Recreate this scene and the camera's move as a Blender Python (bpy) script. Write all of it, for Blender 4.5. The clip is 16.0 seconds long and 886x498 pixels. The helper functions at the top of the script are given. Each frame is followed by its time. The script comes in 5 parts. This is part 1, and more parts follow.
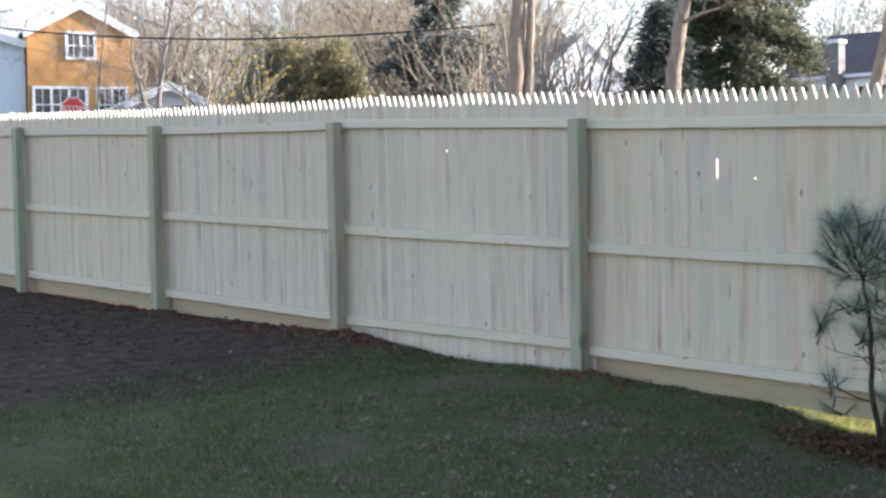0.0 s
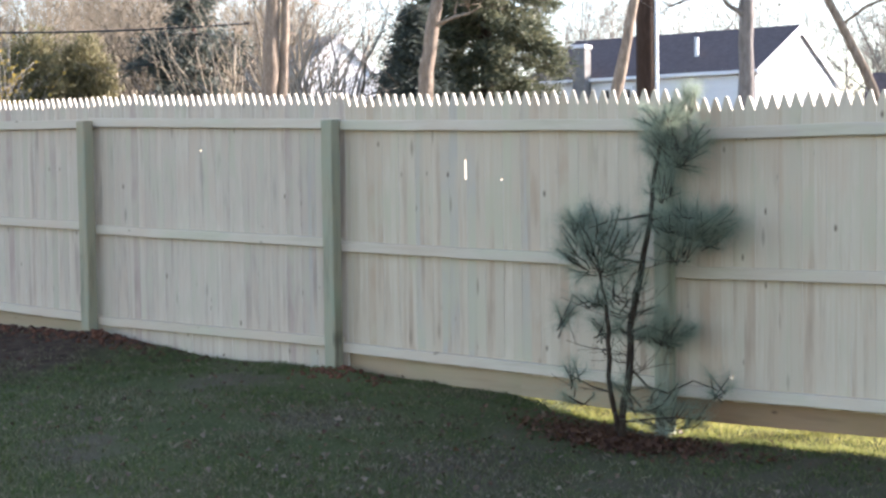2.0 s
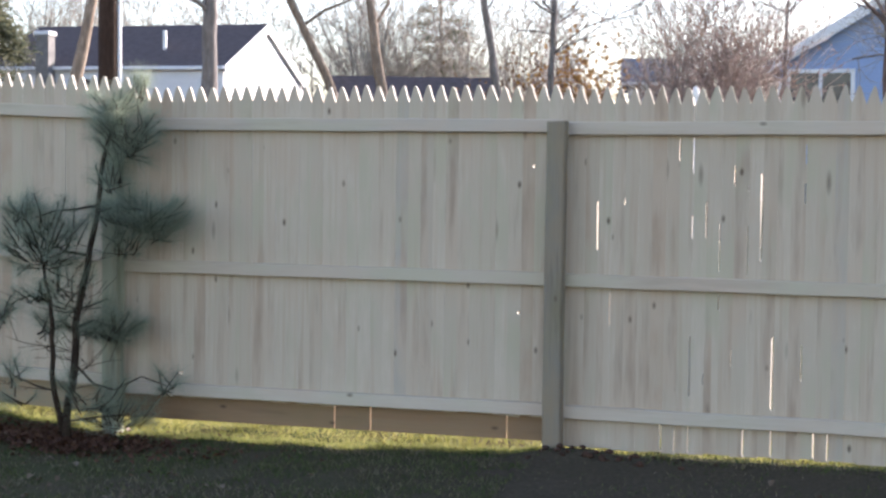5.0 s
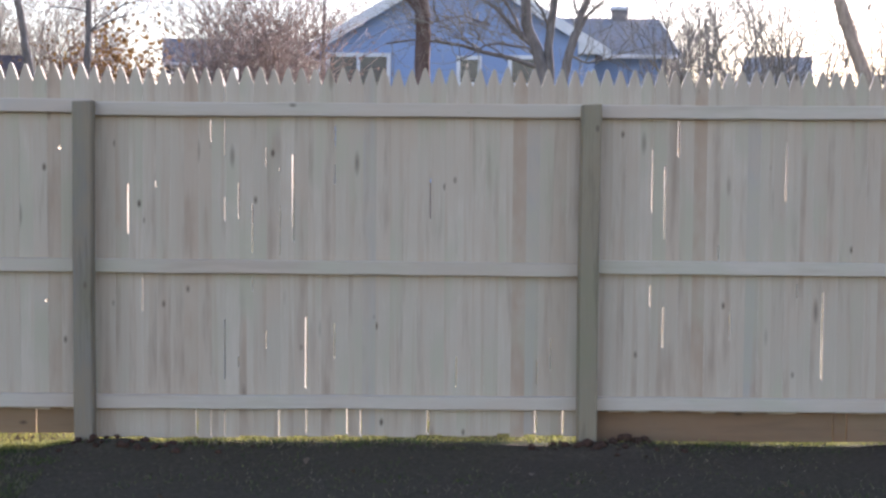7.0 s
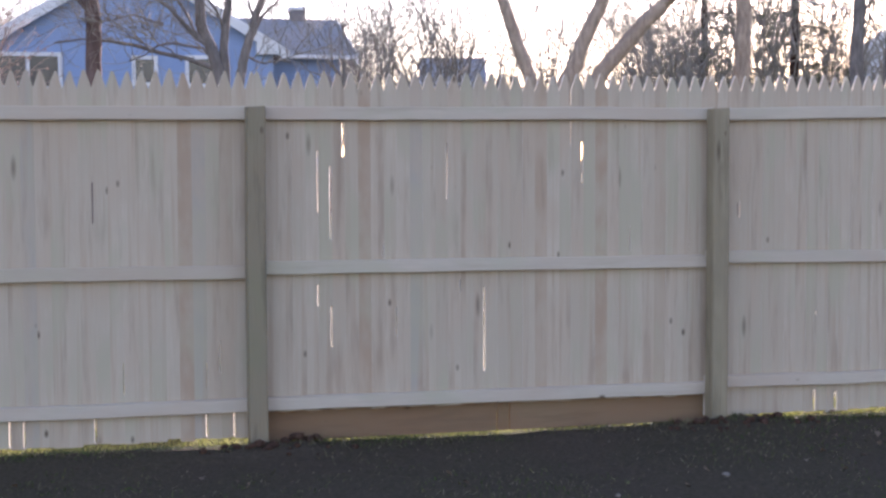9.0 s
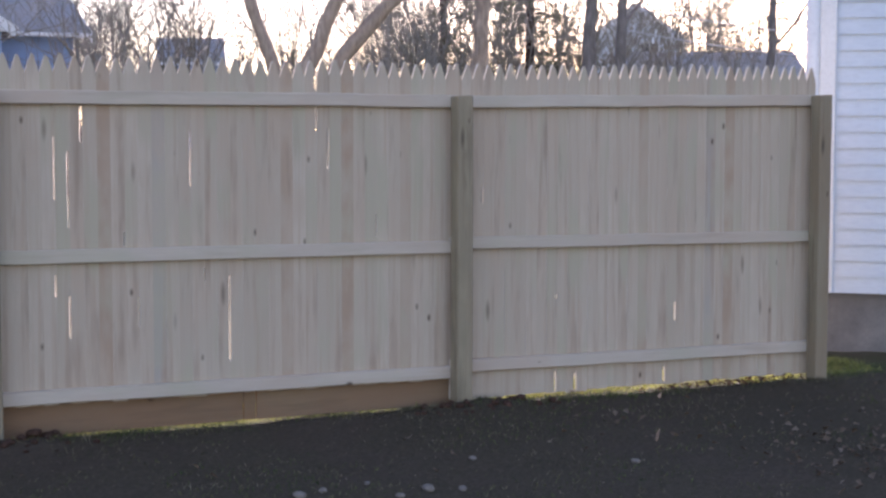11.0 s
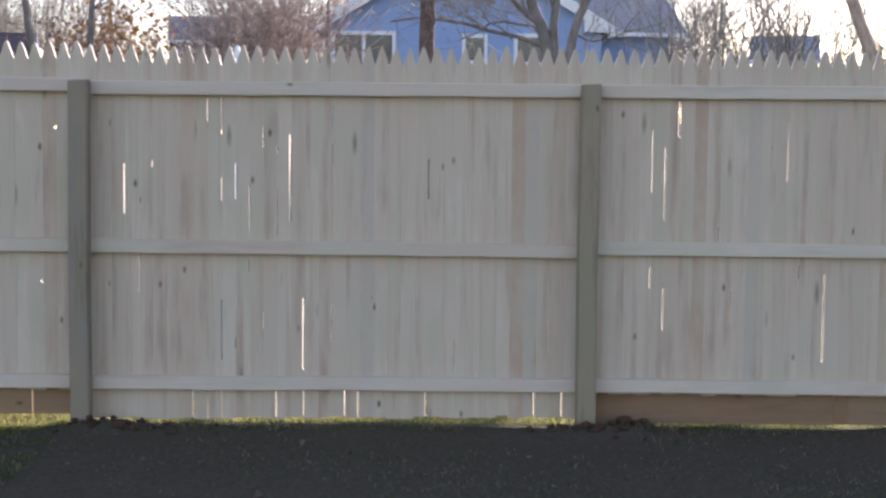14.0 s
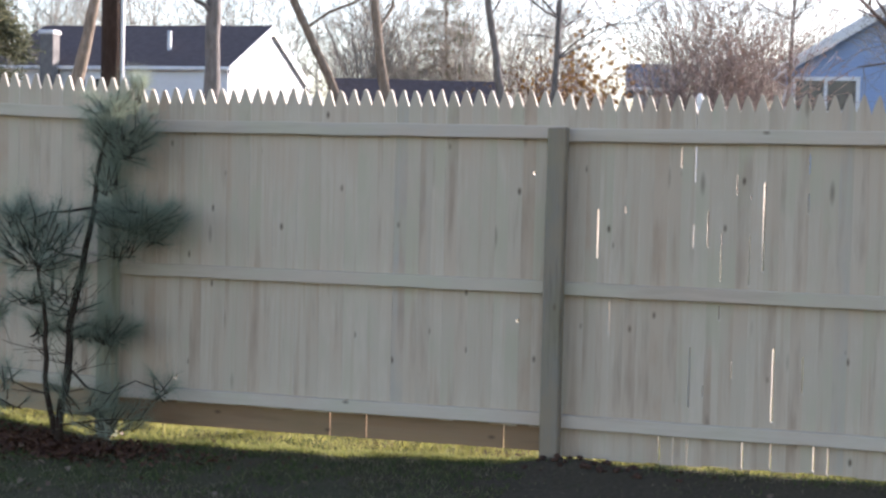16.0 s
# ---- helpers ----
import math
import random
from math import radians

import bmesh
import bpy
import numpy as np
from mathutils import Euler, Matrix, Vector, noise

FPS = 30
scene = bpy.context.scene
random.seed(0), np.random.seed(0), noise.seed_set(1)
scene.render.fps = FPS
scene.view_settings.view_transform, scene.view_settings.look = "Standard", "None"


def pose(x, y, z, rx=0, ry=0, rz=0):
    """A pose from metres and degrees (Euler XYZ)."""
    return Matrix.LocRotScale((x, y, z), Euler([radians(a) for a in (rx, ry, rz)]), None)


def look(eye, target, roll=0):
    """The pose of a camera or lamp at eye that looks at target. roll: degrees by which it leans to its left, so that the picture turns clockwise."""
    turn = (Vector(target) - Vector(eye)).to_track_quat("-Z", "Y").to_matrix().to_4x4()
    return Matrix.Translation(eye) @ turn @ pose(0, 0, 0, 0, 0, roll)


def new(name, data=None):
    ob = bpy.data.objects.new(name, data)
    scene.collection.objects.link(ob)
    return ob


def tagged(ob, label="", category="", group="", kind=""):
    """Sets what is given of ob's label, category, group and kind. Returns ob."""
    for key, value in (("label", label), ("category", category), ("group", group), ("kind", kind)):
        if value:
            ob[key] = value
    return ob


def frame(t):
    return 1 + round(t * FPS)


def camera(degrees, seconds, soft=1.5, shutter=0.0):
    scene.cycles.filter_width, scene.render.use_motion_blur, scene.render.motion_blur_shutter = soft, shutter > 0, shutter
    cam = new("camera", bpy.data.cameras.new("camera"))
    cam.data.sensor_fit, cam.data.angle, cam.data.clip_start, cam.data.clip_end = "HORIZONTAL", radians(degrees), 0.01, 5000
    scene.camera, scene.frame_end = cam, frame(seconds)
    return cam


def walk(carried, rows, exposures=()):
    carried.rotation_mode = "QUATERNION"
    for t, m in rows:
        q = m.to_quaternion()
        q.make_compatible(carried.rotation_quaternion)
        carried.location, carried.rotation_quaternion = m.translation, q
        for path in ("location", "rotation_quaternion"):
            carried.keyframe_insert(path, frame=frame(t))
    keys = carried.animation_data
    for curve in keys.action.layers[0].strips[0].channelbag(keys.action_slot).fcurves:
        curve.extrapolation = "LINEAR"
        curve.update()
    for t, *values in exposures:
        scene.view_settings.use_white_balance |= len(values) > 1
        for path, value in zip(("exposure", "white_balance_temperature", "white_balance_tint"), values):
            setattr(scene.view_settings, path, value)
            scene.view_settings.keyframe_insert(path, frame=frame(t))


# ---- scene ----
cam = camera(34.1, 16.0, soft=2.6)
PATH = [
    (0, (-1.226, -7.227, 1.389), (-2.66, -5.835, 1.302), -1.0),
    (0.5, (-1.187, -7.262, 1.381), (-2.584, -5.833, 1.294), -0.9),
    (1, (-1.227, -7.194, 1.384), (-2.539, -5.688, 1.289), -1.1),
    (1.5, (-1.186, -7.241, 1.382), (-2.426, -5.675, 1.284), -0.9),
    (2, (-1.109, -7.337, 1.393), (-2.289, -5.725, 1.3), -0.8),
    (2.5, (-1.14, -7.292, 1.393), (-2.256, -5.635, 1.305), -1.1),
    (3, (-1.144, -7.253, 1.391), (-2.18, -5.544, 1.31), -1.5),
    (3.2, (-1.143, -7.239, 1.389), (-2.142, -5.508, 1.306), -1.6),
    (5.3, (-1.069, -7.137, 1.374), (-1.499, -5.187, 1.268), 0.8),
    (5.5, (-1.066, -7.117, 1.386), (-1.429, -5.153, 1.275), 0.7),
    (6, (-1.07, -7.1, 1.379), (-1.285, -5.115, 1.267), 0.7),
    (6.5, (-1.044, -7.073, 1.379), (-1.11, -5.077, 1.266), 0.5),
    (7, (-1.013, -7.086, 1.375), (-0.928, -5.092, 1.256), 0.5),
    (7.5, (-0.99, -7.103, 1.378), (-0.742, -5.122, 1.257), 0.2),
    (8, (-0.967, -7.089, 1.381), (-0.613, -5.125, 1.26), -0.2),
    (8.5, (-0.94, -7.098, 1.381), (-0.506, -5.15, 1.262), -0.5),
    (9, (-0.927, -7.138, 1.382), (-0.415, -5.208, 1.264), -0.2),
    (9.5, (-0.9, -7.092, 1.379), (-0.301, -5.188, 1.259), 0.1),
    (9.7, (-0.892, -7.089, 1.375), (-0.248, -5.2, 1.251), 0.1),
    (10.4, (-0.905, -7.087, 1.385), (-0.176, -5.229, 1.254), 0.1),
    (11.1, (-0.945, -7.085, 1.408), (-0.093, -5.281, 1.263), 0.1),
    (11.8, (-0.995, -7.085, 1.432), (-0.187, -5.263, 1.269), 0.2),
    (12, (-0.999, -7.083, 1.435), (-0.24, -5.24, 1.268), 0.3),
    (12.5, (-0.952, -7.045, 1.406), (-0.364, -5.14, 1.242), 0.5),
    (13, (-0.914, -7.035, 1.378), (-0.512, -5.082, 1.214), 0.7),
    (13.5, (-0.942, -7.062, 1.381), (-0.712, -5.082, 1.221), 0.8),
    (14, (-0.97, -7.036, 1.384), (-0.894, -5.043, 1.235), 0.6),
    (14.5, (-0.987, -7.04, 1.38), (-1.068, -5.046, 1.242), 0.1),
    (15, (-1.015, -7.038, 1.379), (-1.237, -5.054, 1.256), 0.3),
    (15.5, (-1.05, -7.042, 1.385), (-1.462, -5.088, 1.273), 1.0),
    (16, (-1.076, -7.08, 1.388), (-1.61, -5.154, 1.292), 1.4),
]
walk(cam, [(t, look(eye, target, roll)) for t, eye, target, roll in PATH],
     [(0, 2.15, 6400, 20), (1.6, 2.22, 6480, 21), (3, 2.19, 6540, 22), (5.5, 1.83, 6480, 26), (8, 1.8, 6360, 33), (9.7, 1.76, 6340, 36), (12, 1.6, 6420, 36), (13.5, 1.72, 6420, 32), (16, 1.67, 6500, 25)])

# ---------- light ----------
SUN_AZ, SUN_EL = 37.0, 17.5
world = bpy.data.worlds.new("world")
scene.world = world
world.use_nodes = True
wn = world.node_tree
sky = wn.nodes.new("ShaderNodeTexSky")
sky.sky_type = "NISHITA"
sky.sun_disc = False
sky.sun_elevation, sky.sun_rotation = radians(SUN_EL), radians(SUN_AZ)
sky.air_density, sky.dust_density, sky.ozone_density = 1.0, 0.6, 1.0
wn.nodes["Background"].inputs["Strength"].default_value = 0.122
wn.links.new(sky.outputs[0], wn.nodes["Background"].inputs["Color"])

sun = new("sun", bpy.data.lights.new("sun", "SUN"))
sun.data.energy, sun.data.angle, sun.data.color = 5.0, radians(0.55), (1.0, 0.945, 0.87)
a, e = radians(SUN_AZ), radians(SUN_EL)
SUN_DIR = Vector((math.sin(a) * math.cos(e), math.cos(a) * math.cos(e), math.sin(e)))
sun.matrix_world = look(SUN_DIR * 200, (0, 0, 0))

# ---------- small tools ----------
EYE = Vector((-1.05, -7.15, 1.385))


def az(deg, d, el=None):
    """A place d metres from the viewpoint at a compass angle off the fence's normal."""
    b = radians(deg)
    z = 0.0 if el is None else EYE.z + d * math.tan(radians(el))
    return Vector((EYE.x + d * math.sin(b), EYE.y + d * math.cos(b), z))


def mesh_of(name, verts, faces, smooth=False):
    me = bpy.data.meshes.new(name)
    me.from_pydata([tuple(v) for v in verts], [], faces)
    if smooth:
        me.polygons.foreach_set("use_smooth", [True] * len(me.polygons))
    me.update()
    return me


def put(name, me, mat, parent=None, m=None, label=""):
    ob = new(name, me)
    if mat is not None and not me.materials:
        me.materials.append(mat)
    if parent is not None:
        ob.parent = parent
    if m is not None:
        ob.matrix_basis = m
    if label:
        tagged(ob, label)
    return ob


def part(name, bm, mat, parent, label="", smooth=False):
    me = bpy.data.meshes.new(name)
    bm.to_mesh(me)
    bm.free()
    if smooth:
        me.polygons.foreach_set("use_smooth", [True] * len(me.polygons))
    return put(name, me, mat, parent, None, label)


def box(bm, c, s, rot=None, bevel=0.0):
    """A box of size s at c, turned by rot, with worn edges."""
    m = Matrix.Translation(c) @ (rot.to_4x4() if rot is not None else Matrix()) @ Matrix.Diagonal((*s, 1))
    got = bmesh.ops.create_cube(bm, size=1, matrix=m)
    if bevel:
        es = list({ed for v in got["verts"] for ed in v.link_edges})
        bmesh.ops.bevel(bm, geom=es, offset=bevel, segments=1, affect="EDGES")


def thing(name, loc, label, category, group="", turn=0.0):
    ob = new(name)
    ob.empty_display_size = 0.1
    ob.matrix_basis = pose(*loc, 0, 0, turn)
    return tagged(ob, label, category, group)


class Tubes:
    """Collects tapered branch pieces and turns them into one mesh."""

    def __init__(self):
        self.v, self.f = [], []

    def path(self, pts, radii, n=6):
        base = len(self.v)
        last = len(pts) - 1
        for i, p in enumerate(pts):
            d = (Vector(pts[min(i + 1, last)]) - Vector(pts[max(i - 1, 0)])).normalized()
            u = d.orthogonal().normalized() if i == 0 else (u - d * u.dot(d)).normalized()
            w = d.cross(u)
            for k in range(n):
                q = 2 * math.pi * k / n
                self.v.append(tuple(Vector(p) + (u * math.cos(q) + w * math.sin(q)) * radii[i]))
        for i in range(last):
            for k in range(n):
                a0, a1 = base + i * n + k, base + i * n + (k + 1) % n
                self.f.append((a0, a1, a1 + n, a0 + n))
        self.f.append(tuple(base + last * n + k for k in range(n)))

    def mesh(self, name):
        return mesh_of(name, self.v, self.f, True)

    def __bool__(self):
        return True


# ---------- materials ----------
def mat(name, rough=0.8, metal=0.0, spec=0.3):
    m = bpy.data.materials.new(name)
    m.use_nodes = True
    b = m.node_tree.nodes["Principled BSDF"]
    b.inputs["Roughness"].default_value, b.inputs["Metallic"].default_value = rough, metal
    b.inputs["Specular IOR Level"].default_value = spec
    return m, m.node_tree, b


def ramp(nt, src, stops):
    r = nt.nodes.new("ShaderNodeValToRGB")
    el = r.color_ramp.elements
    while len(el) < len(stops):
        el.new(0.5)
    for x, (p, c) in zip(el, stops):
        x.position, x.color = p, (*c, 1)
    nt.links.new(src, r.inputs[0])
    return r.outputs[0]


def noise_at(nt, vec, scale, stretch=(1, 1, 1), detail=4, rough=0.6, add=None):
    mp = nt.nodes.new("ShaderNodeMapping")
    mp.inputs["Scale"].default_value = stretch
    nt.links.new(vec, mp.inputs["Vector"])
    if add is not None:
        nt.links.new(add, mp.inputs["Location"])
    n = nt.nodes.new("ShaderNodeTexNoise")
    n.inputs["Scale"].default_value, n.inputs["Detail"].default_value, n.inputs["Roughness"].default_value = scale, detail, rough
    nt.links.new(mp.outputs[0], n.inputs["Vector"])
    return n.outputs["Fac"]


def mixc(nt, fac, c1, c2, mode="MIX"):
    m = nt.nodes.new("ShaderNodeMix")
    m.data_type, m.blend_type = "RGBA", mode
    for i, x in ((0, fac), (6, c1), (7, c2)):
        if hasattr(x, "is_output"):
            nt.links.new(x, m.inputs[i])
        else:
            m.inputs[i].default_value = x if i == 0 else (*x, 1)
    return m.outputs[2]


def coords(nt, kind="Object"):
    return nt.nodes.new("ShaderNodeTexCoord").outputs[kind]


def bump(nt, b, h, strength=0.3, dist=0.01):
    n = nt.nodes.new("ShaderNodeBump")
    n.inputs["Strength"].default_value, n.inputs["Distance"].default_value = strength, dist
    nt.links.new(h, n.inputs["Height"])
    nt.links.new(n.outputs[0], b.inputs["Normal"])


def per_object(nt, seed_scale=40.0):
    """A random place per object, to shift its grain, and the plain random value."""
    rnd = nt.nodes.new("ShaderNodeObjectInfo").outputs["Random"]
    mul = nt.nodes.new("ShaderNodeMath")
    mul.operation = "MULTIPLY"
    mul.inputs[1].default_value = seed_scale
    nt.links.new(rnd, mul.inputs[0])
    comb = nt.nodes.new("ShaderNodeCombineXYZ")
    for i in range(3):
        nt.links.new(mul.outputs[0], comb.inputs[i])
    return rnd, comb.outputs[0]


def fence_wood(name, pale, mid, dark, odd, along="z", knots=True, mottle=0.6, calm=1.0):
    """Sawn softwood: a slight tone per board, soft blotches, stains of limited length, fine grain, knots and drips."""
    m, nt, b = mat(name, 0.78, 0, 0.22)
    vec = coords(nt)
    rnd, off = per_object(nt)

    def along_grain(across, length):
        return (across, across, length) if along == "z" else (length, across, across)

    def toward(c, k):
        return tuple(x + (y - x) * k * calm for x, y in zip(pale, c))

    def weak(k):
        return (k, k, k)

    grey = tuple(0.3 * sum(mid) / 3 + 0.64 * x for x in mid)
    green = (mid[0] * 0.93, mid[1] * 1.0, mid[2] * 0.94)
    pink = (mid[0] * 1.03, mid[1] * 0.96, mid[2] * 0.94)
    tone = ramp(nt, rnd, [(0.0, odd), (0.06, toward(odd, 0.7)), (0.10, toward(mid, 0.9)), (0.3, toward(mid, 0.45)), (0.55, pale), (0.8, toward(mid, 0.4)), (0.93, toward(mid, 0.9)), (0.965, toward(grey, 0.9)), (1.0, grey)])
    fine = noise_at(nt, vec, 1, along_grain(170, 5), 5, 0.65, off)
    streak = noise_at(nt, vec, 1, along_grain(30, 0.8), 3, 0.55, off)
    stain = noise_at(nt, vec, 1, along_grain(13, 1.25), 4, 0.62, off)
    cloud_ = noise_at(nt, vec, 1, along_grain(7, 3.2), 4, 0.6, off)
    hue = noise_at(nt, vec, 1, along_grain(4, 1.7), 3, 0.55, off)
    col = mixc(nt, ramp(nt, fine, [(0.4, weak(0)), (0.8, weak(0.3))]), tone, dark)
    col = mixc(nt, ramp(nt, streak, [(0.50, weak(0)), (0.70, weak(mottle * 0.8))]), col, odd)
    col = mixc(nt, ramp(nt, cloud_, [(0.42, weak(0)), (0.66, weak(0.8))]), col, mid)
    col = mixc(nt, ramp(nt, hue, [(0.50, weak(0)), (0.66, weak(0.75))]), col, pink)
    col = mixc(nt, ramp(nt, hue, [(0.34, weak(0.75)), (0.48, weak(0))]), col, green)
    col = mixc(nt, ramp(nt, stain, [(0.55, weak(0)), (0.74, weak(mottle * 0.8))]), col, dark)
    if knots:
        marks = ((7.5, (1, 0.2, 0.5), 0.03, 0.095, (0.10, 0.065, 0.042), 0.85), (6.0, (1.1, 0.2, 0.24), 0.03, 0.105, tuple(x * 0.55 for x in dark), 0.7))
        for scale, stretch, r0, r1, tint, most in marks if along == "z" else marks[:1]:
            vo = nt.nodes.new("ShaderNodeTexVoronoi")
            mp = nt.nodes.new("ShaderNodeMapping")
            mp.inputs["Scale"].default_value = stretch if along == "z" else (stretch[2], stretch[1], stretch[0])
            nt.links.new(vec, mp.inputs["Vector"])
            nt.links.new(off, mp.inputs["Location"])
            nt.links.new(mp.outputs[0], vo.inputs["Vector"])
            vo.inputs["Scale"].default_value = scale
            col = mixc(nt, ramp(nt, vo.outputs["Distance"], [(r0, weak(most)), (r1, weak(0))]), col, tint)
    nt.links.new(col, b.inputs["Base Color"])
    bump(nt, b, fine, 0.35, 0.002)
    return m


PICKET = fence_wood("picket_wood", (0.585, 0.497, 0.375), (0.50, 0.42, 0.31), (0.34, 0.25, 0.175), (0.45, 0.325, 0.22), mottle=0.95, calm=1.15)
PICKET_STAINED = fence_wood("stained_picket_wood", (0.59, 0.50, 0.385), (0.49, 0.41, 0.315), (0.27, 0.205, 0.165), (0.40, 0.295, 0.24), mottle=1.0, calm=1.25)
RAIL = fence_wood("rail_wood", (0.60, 0.52, 0.405), (0.53, 0.45, 0.345), (0.38, 0.305, 0.22), (0.49, 0.395, 0.29), "x")
KICK = fence_wood("kick_wood", (0.30, 0.20, 0.115), (0.255, 0.165, 0.095), (0.15, 0.095, 0.055), (0.24, 0.135, 0.072), "x")
KICK_PALE = fence_wood("pale_kick_wood", (0.40, 0.315, 0.205), (0.345, 0.265, 0.17), (0.22, 0.16, 0.10), (0.33, 0.235, 0.14), "x")
# two tints for the posts: greener in the west, olive-brown in the east
POST = fence_wood("green_tinted_post", (0.36, 0.36, 0.255), (0.275, 0.285, 0.20), (0.12, 0.105, 0.07), (0.35, 0.28, 0.18), mottle=0.95)
POST_OLIVE = fence_wood("olive_tinted_post", (0.355, 0.297, 0.193), (0.27, 0.222, 0.145), (0.12, 0.09, 0.06), (0.27, 0.205, 0.13), mottle=0.95)


def bark_mat(name, c1, c2, c3, scale=14):
    m, nt, b = mat(name, 0.9, 0, 0.15)
    vec = coords(nt)
    n = noise_at(nt, vec, scale, (1, 1, 0.25), 6, 0.75)
    p = noise_at(nt, vec, 2.2, (1, 1, 0.5), 3, 0.6)
    col = ramp(nt, n, [(0.3, c1), (0.55, c2), (0.78, c3)])
    col = mixc(nt, ramp(nt, p, [(0.45, (0, 0, 0)), (0.7, (0.6, 0.6, 0.6))]), col, c1)
    nt.links.new(col, b.inputs["Base Color"])
    bump(nt, b, n, 0.6, 0.03)
    return m


BARK_TAN = bark_mat("tan_bark", (0.13, 0.10, 0.077), (0.27, 0.215, 0.165), (0.45, 0.385, 0.305), 22)
BARK_GREY = bark_mat("grey_bark", (0.11, 0.098, 0.09), (0.22, 0.2, 0.185), (0.36, 0.335, 0.305))
BARK_DARK = bark_mat("dark_bark", (0.045, 0.03, 0.025), (0.10, 0.065, 0.052), (0.17, 0.12, 0.10))
BARK_PINE = bark_mat("sapling_bark", (0.02, 0.014, 0.01), (0.05, 0.033, 0.022), (0.09, 0.06, 0.04), 40)
POLE = bark_mat("pole_wood", (0.035, 0.022, 0.016), (0.06, 0.038, 0.028), (0.10, 0.07, 0.055), 20)


def foliage_mat(name, stops, through_light=0.25):
    m, nt, b = mat(name, 0.6, 0, 0.25)
    g = nt.nodes.new("ShaderNodeNewGeometry")
    n = noise_at(nt, coords(nt), 1.3, (1, 1, 1), 3, 0.6)
    mx = nt.nodes.new("ShaderNodeMath")
    mx.operation = "MULTIPLY_ADD"
    mx.inputs[1].default_value = 0.5
    nt.links.new(g.outputs["Random Per Island"], mx.inputs[0])
    hf = nt.nodes.new("ShaderNodeMath")
    hf.operation = "MULTIPLY"
    hf.inputs[1].default_value = 0.5
    nt.links.new(n, hf.inputs[0])
    nt.links.new(hf.outputs[0], mx.inputs[2])
    col = ramp(nt, mx.outputs[0], stops)
    nt.links.new(col, b.inputs["Base Color"])
    if through_light:
        tr = nt.nodes.new("ShaderNodeBsdfTranslucent")
        nt.links.new(col, tr.inputs["Color"])
        ms = nt.nodes.new("ShaderNodeMixShader")
        ms.inputs[0].default_value = through_light
        nt.links.new(b.outputs[0], ms.inputs[1])
        nt.links.new(tr.outputs[0], ms.inputs[2])
        nt.links.new(ms.outputs[0], nt.nodes["Material Output"].inputs["Surface"])
    return m


SPRUCE = foliage_mat("spruce_needles", [(0.2, (0.055, 0.07, 0.048)), (0.5, (0.115, 0.128, 0.08)), (0.8, (0.20, 0.195, 0.115))], 0.35)
DARKFIR = foliage_mat("dark_fir_needles", [(0.2, (0.05, 0.064, 0.058)), (0.6, (0.09, 0.108, 0.09)), (0.9, (0.16, 0.165, 0.12))], 0.35)
YEW = foliage_mat("yew_needles", [(0.2, (0.10, 0.098, 0.05)), (0.5, (0.19, 0.175, 0.09)), (0.8, (0.28, 0.245, 0.125))], 0.35)
NEEDLE = foliage_mat("pine_needles", [(0.2, (0.18, 0.225, 0.17)), (0.5, (0.28, 0.335, 0.245)), (0.8, (0.40, 0.435, 0.31))], 0.5)
GRASS, gnt, gb = mat("grass_blades", 0.65, 0, 0.2)
gvec = coords(gnt)
big, mid_ = noise_at(gnt, gvec, 0.75, (1, 1, 1), 4, 0.6), noise_at(gnt, gvec, 6.5, (1, 1, 1), 4, 0.65)
blade = gnt.nodes.new("ShaderNodeNewGeometry").outputs["Random Per Island"]
green = ramp(gnt, blade, [(0.0, (0.045, 0.075, 0.019)), (0.6, (0.09, 0.128, 0.036)), (1.0, (0.18, 0.185, 0.075))])
straw = ramp(gnt, blade, [(0.0, (0.07, 0.056, 0.034)), (0.5, (0.17, 0.135, 0.085)), (1.0, (0.33, 0.28, 0.185))])
gcol = mixc(gnt, ramp(gnt, big, [(0.50, (0.03, 0.03, 0.03)), (0.66, (0.8, 0.8, 0.8))]), green, straw)
gcol = mixc(gnt, ramp(gnt, mid_, [(0.50, (0, 0, 0)), (0.60, (0.85, 0.85, 0.85))]), gcol, straw)
gnt.links.new(gcol, gb.inputs["Base Color"])
gtr = gnt.nodes.new("ShaderNodeBsdfTranslucent")
gnt.links.new(gcol, gtr.inputs["Color"])
gmix = gnt.nodes.new("ShaderNodeMixShader")
gmix.inputs[0].default_value = 0.4
gnt.links.new(gb.outputs[0], gmix.inputs[1])
gnt.links.new(gtr.outputs[0], gmix.inputs[2])
gnt.links.new(gmix.outputs[0], gnt.nodes["Material Output"].inputs["Surface"])
STRAW = foliage_mat("dead_grass", [(0.2, (0.12, 0.09, 0.055)), (0.5, (0.22, 0.175, 0.11)), (0.85, (0.38, 0.315, 0.21))], 0.3)
# grass with the bright yellow of low sun put into its colour
SUNLIT_GRASS = foliage_mat("sunlit_grass_blades", [(0.2, (0.17, 0.20, 0.05)), (0.5, (0.30, 0.31, 0.09)), (0.8, (0.44, 0.40, 0.15))], 0.5)
ORANGE_LEAF = foliage_mat("autumn_leaves", [(0.2, (0.22, 0.12, 0.045)), (0.6, (0.36, 0.20, 0.07)), (0.9, (0.45, 0.29, 0.11))], 0.4)
BROWN_LEAF = foliage_mat("brown_leaves", [(0.2, (0.12, 0.08, 0.05)), (0.6, (0.22, 0.14, 0.08)), (0.9, (0.34, 0.21, 0.10))], 0.35)
RED_LEAF = foliage_mat("russet_leaves", [(0.2, (0.22, 0.15, 0.125)), (0.6, (0.34, 0.235, 0.195)), (0.9, (0.46, 0.35, 0.29))], 0.4)
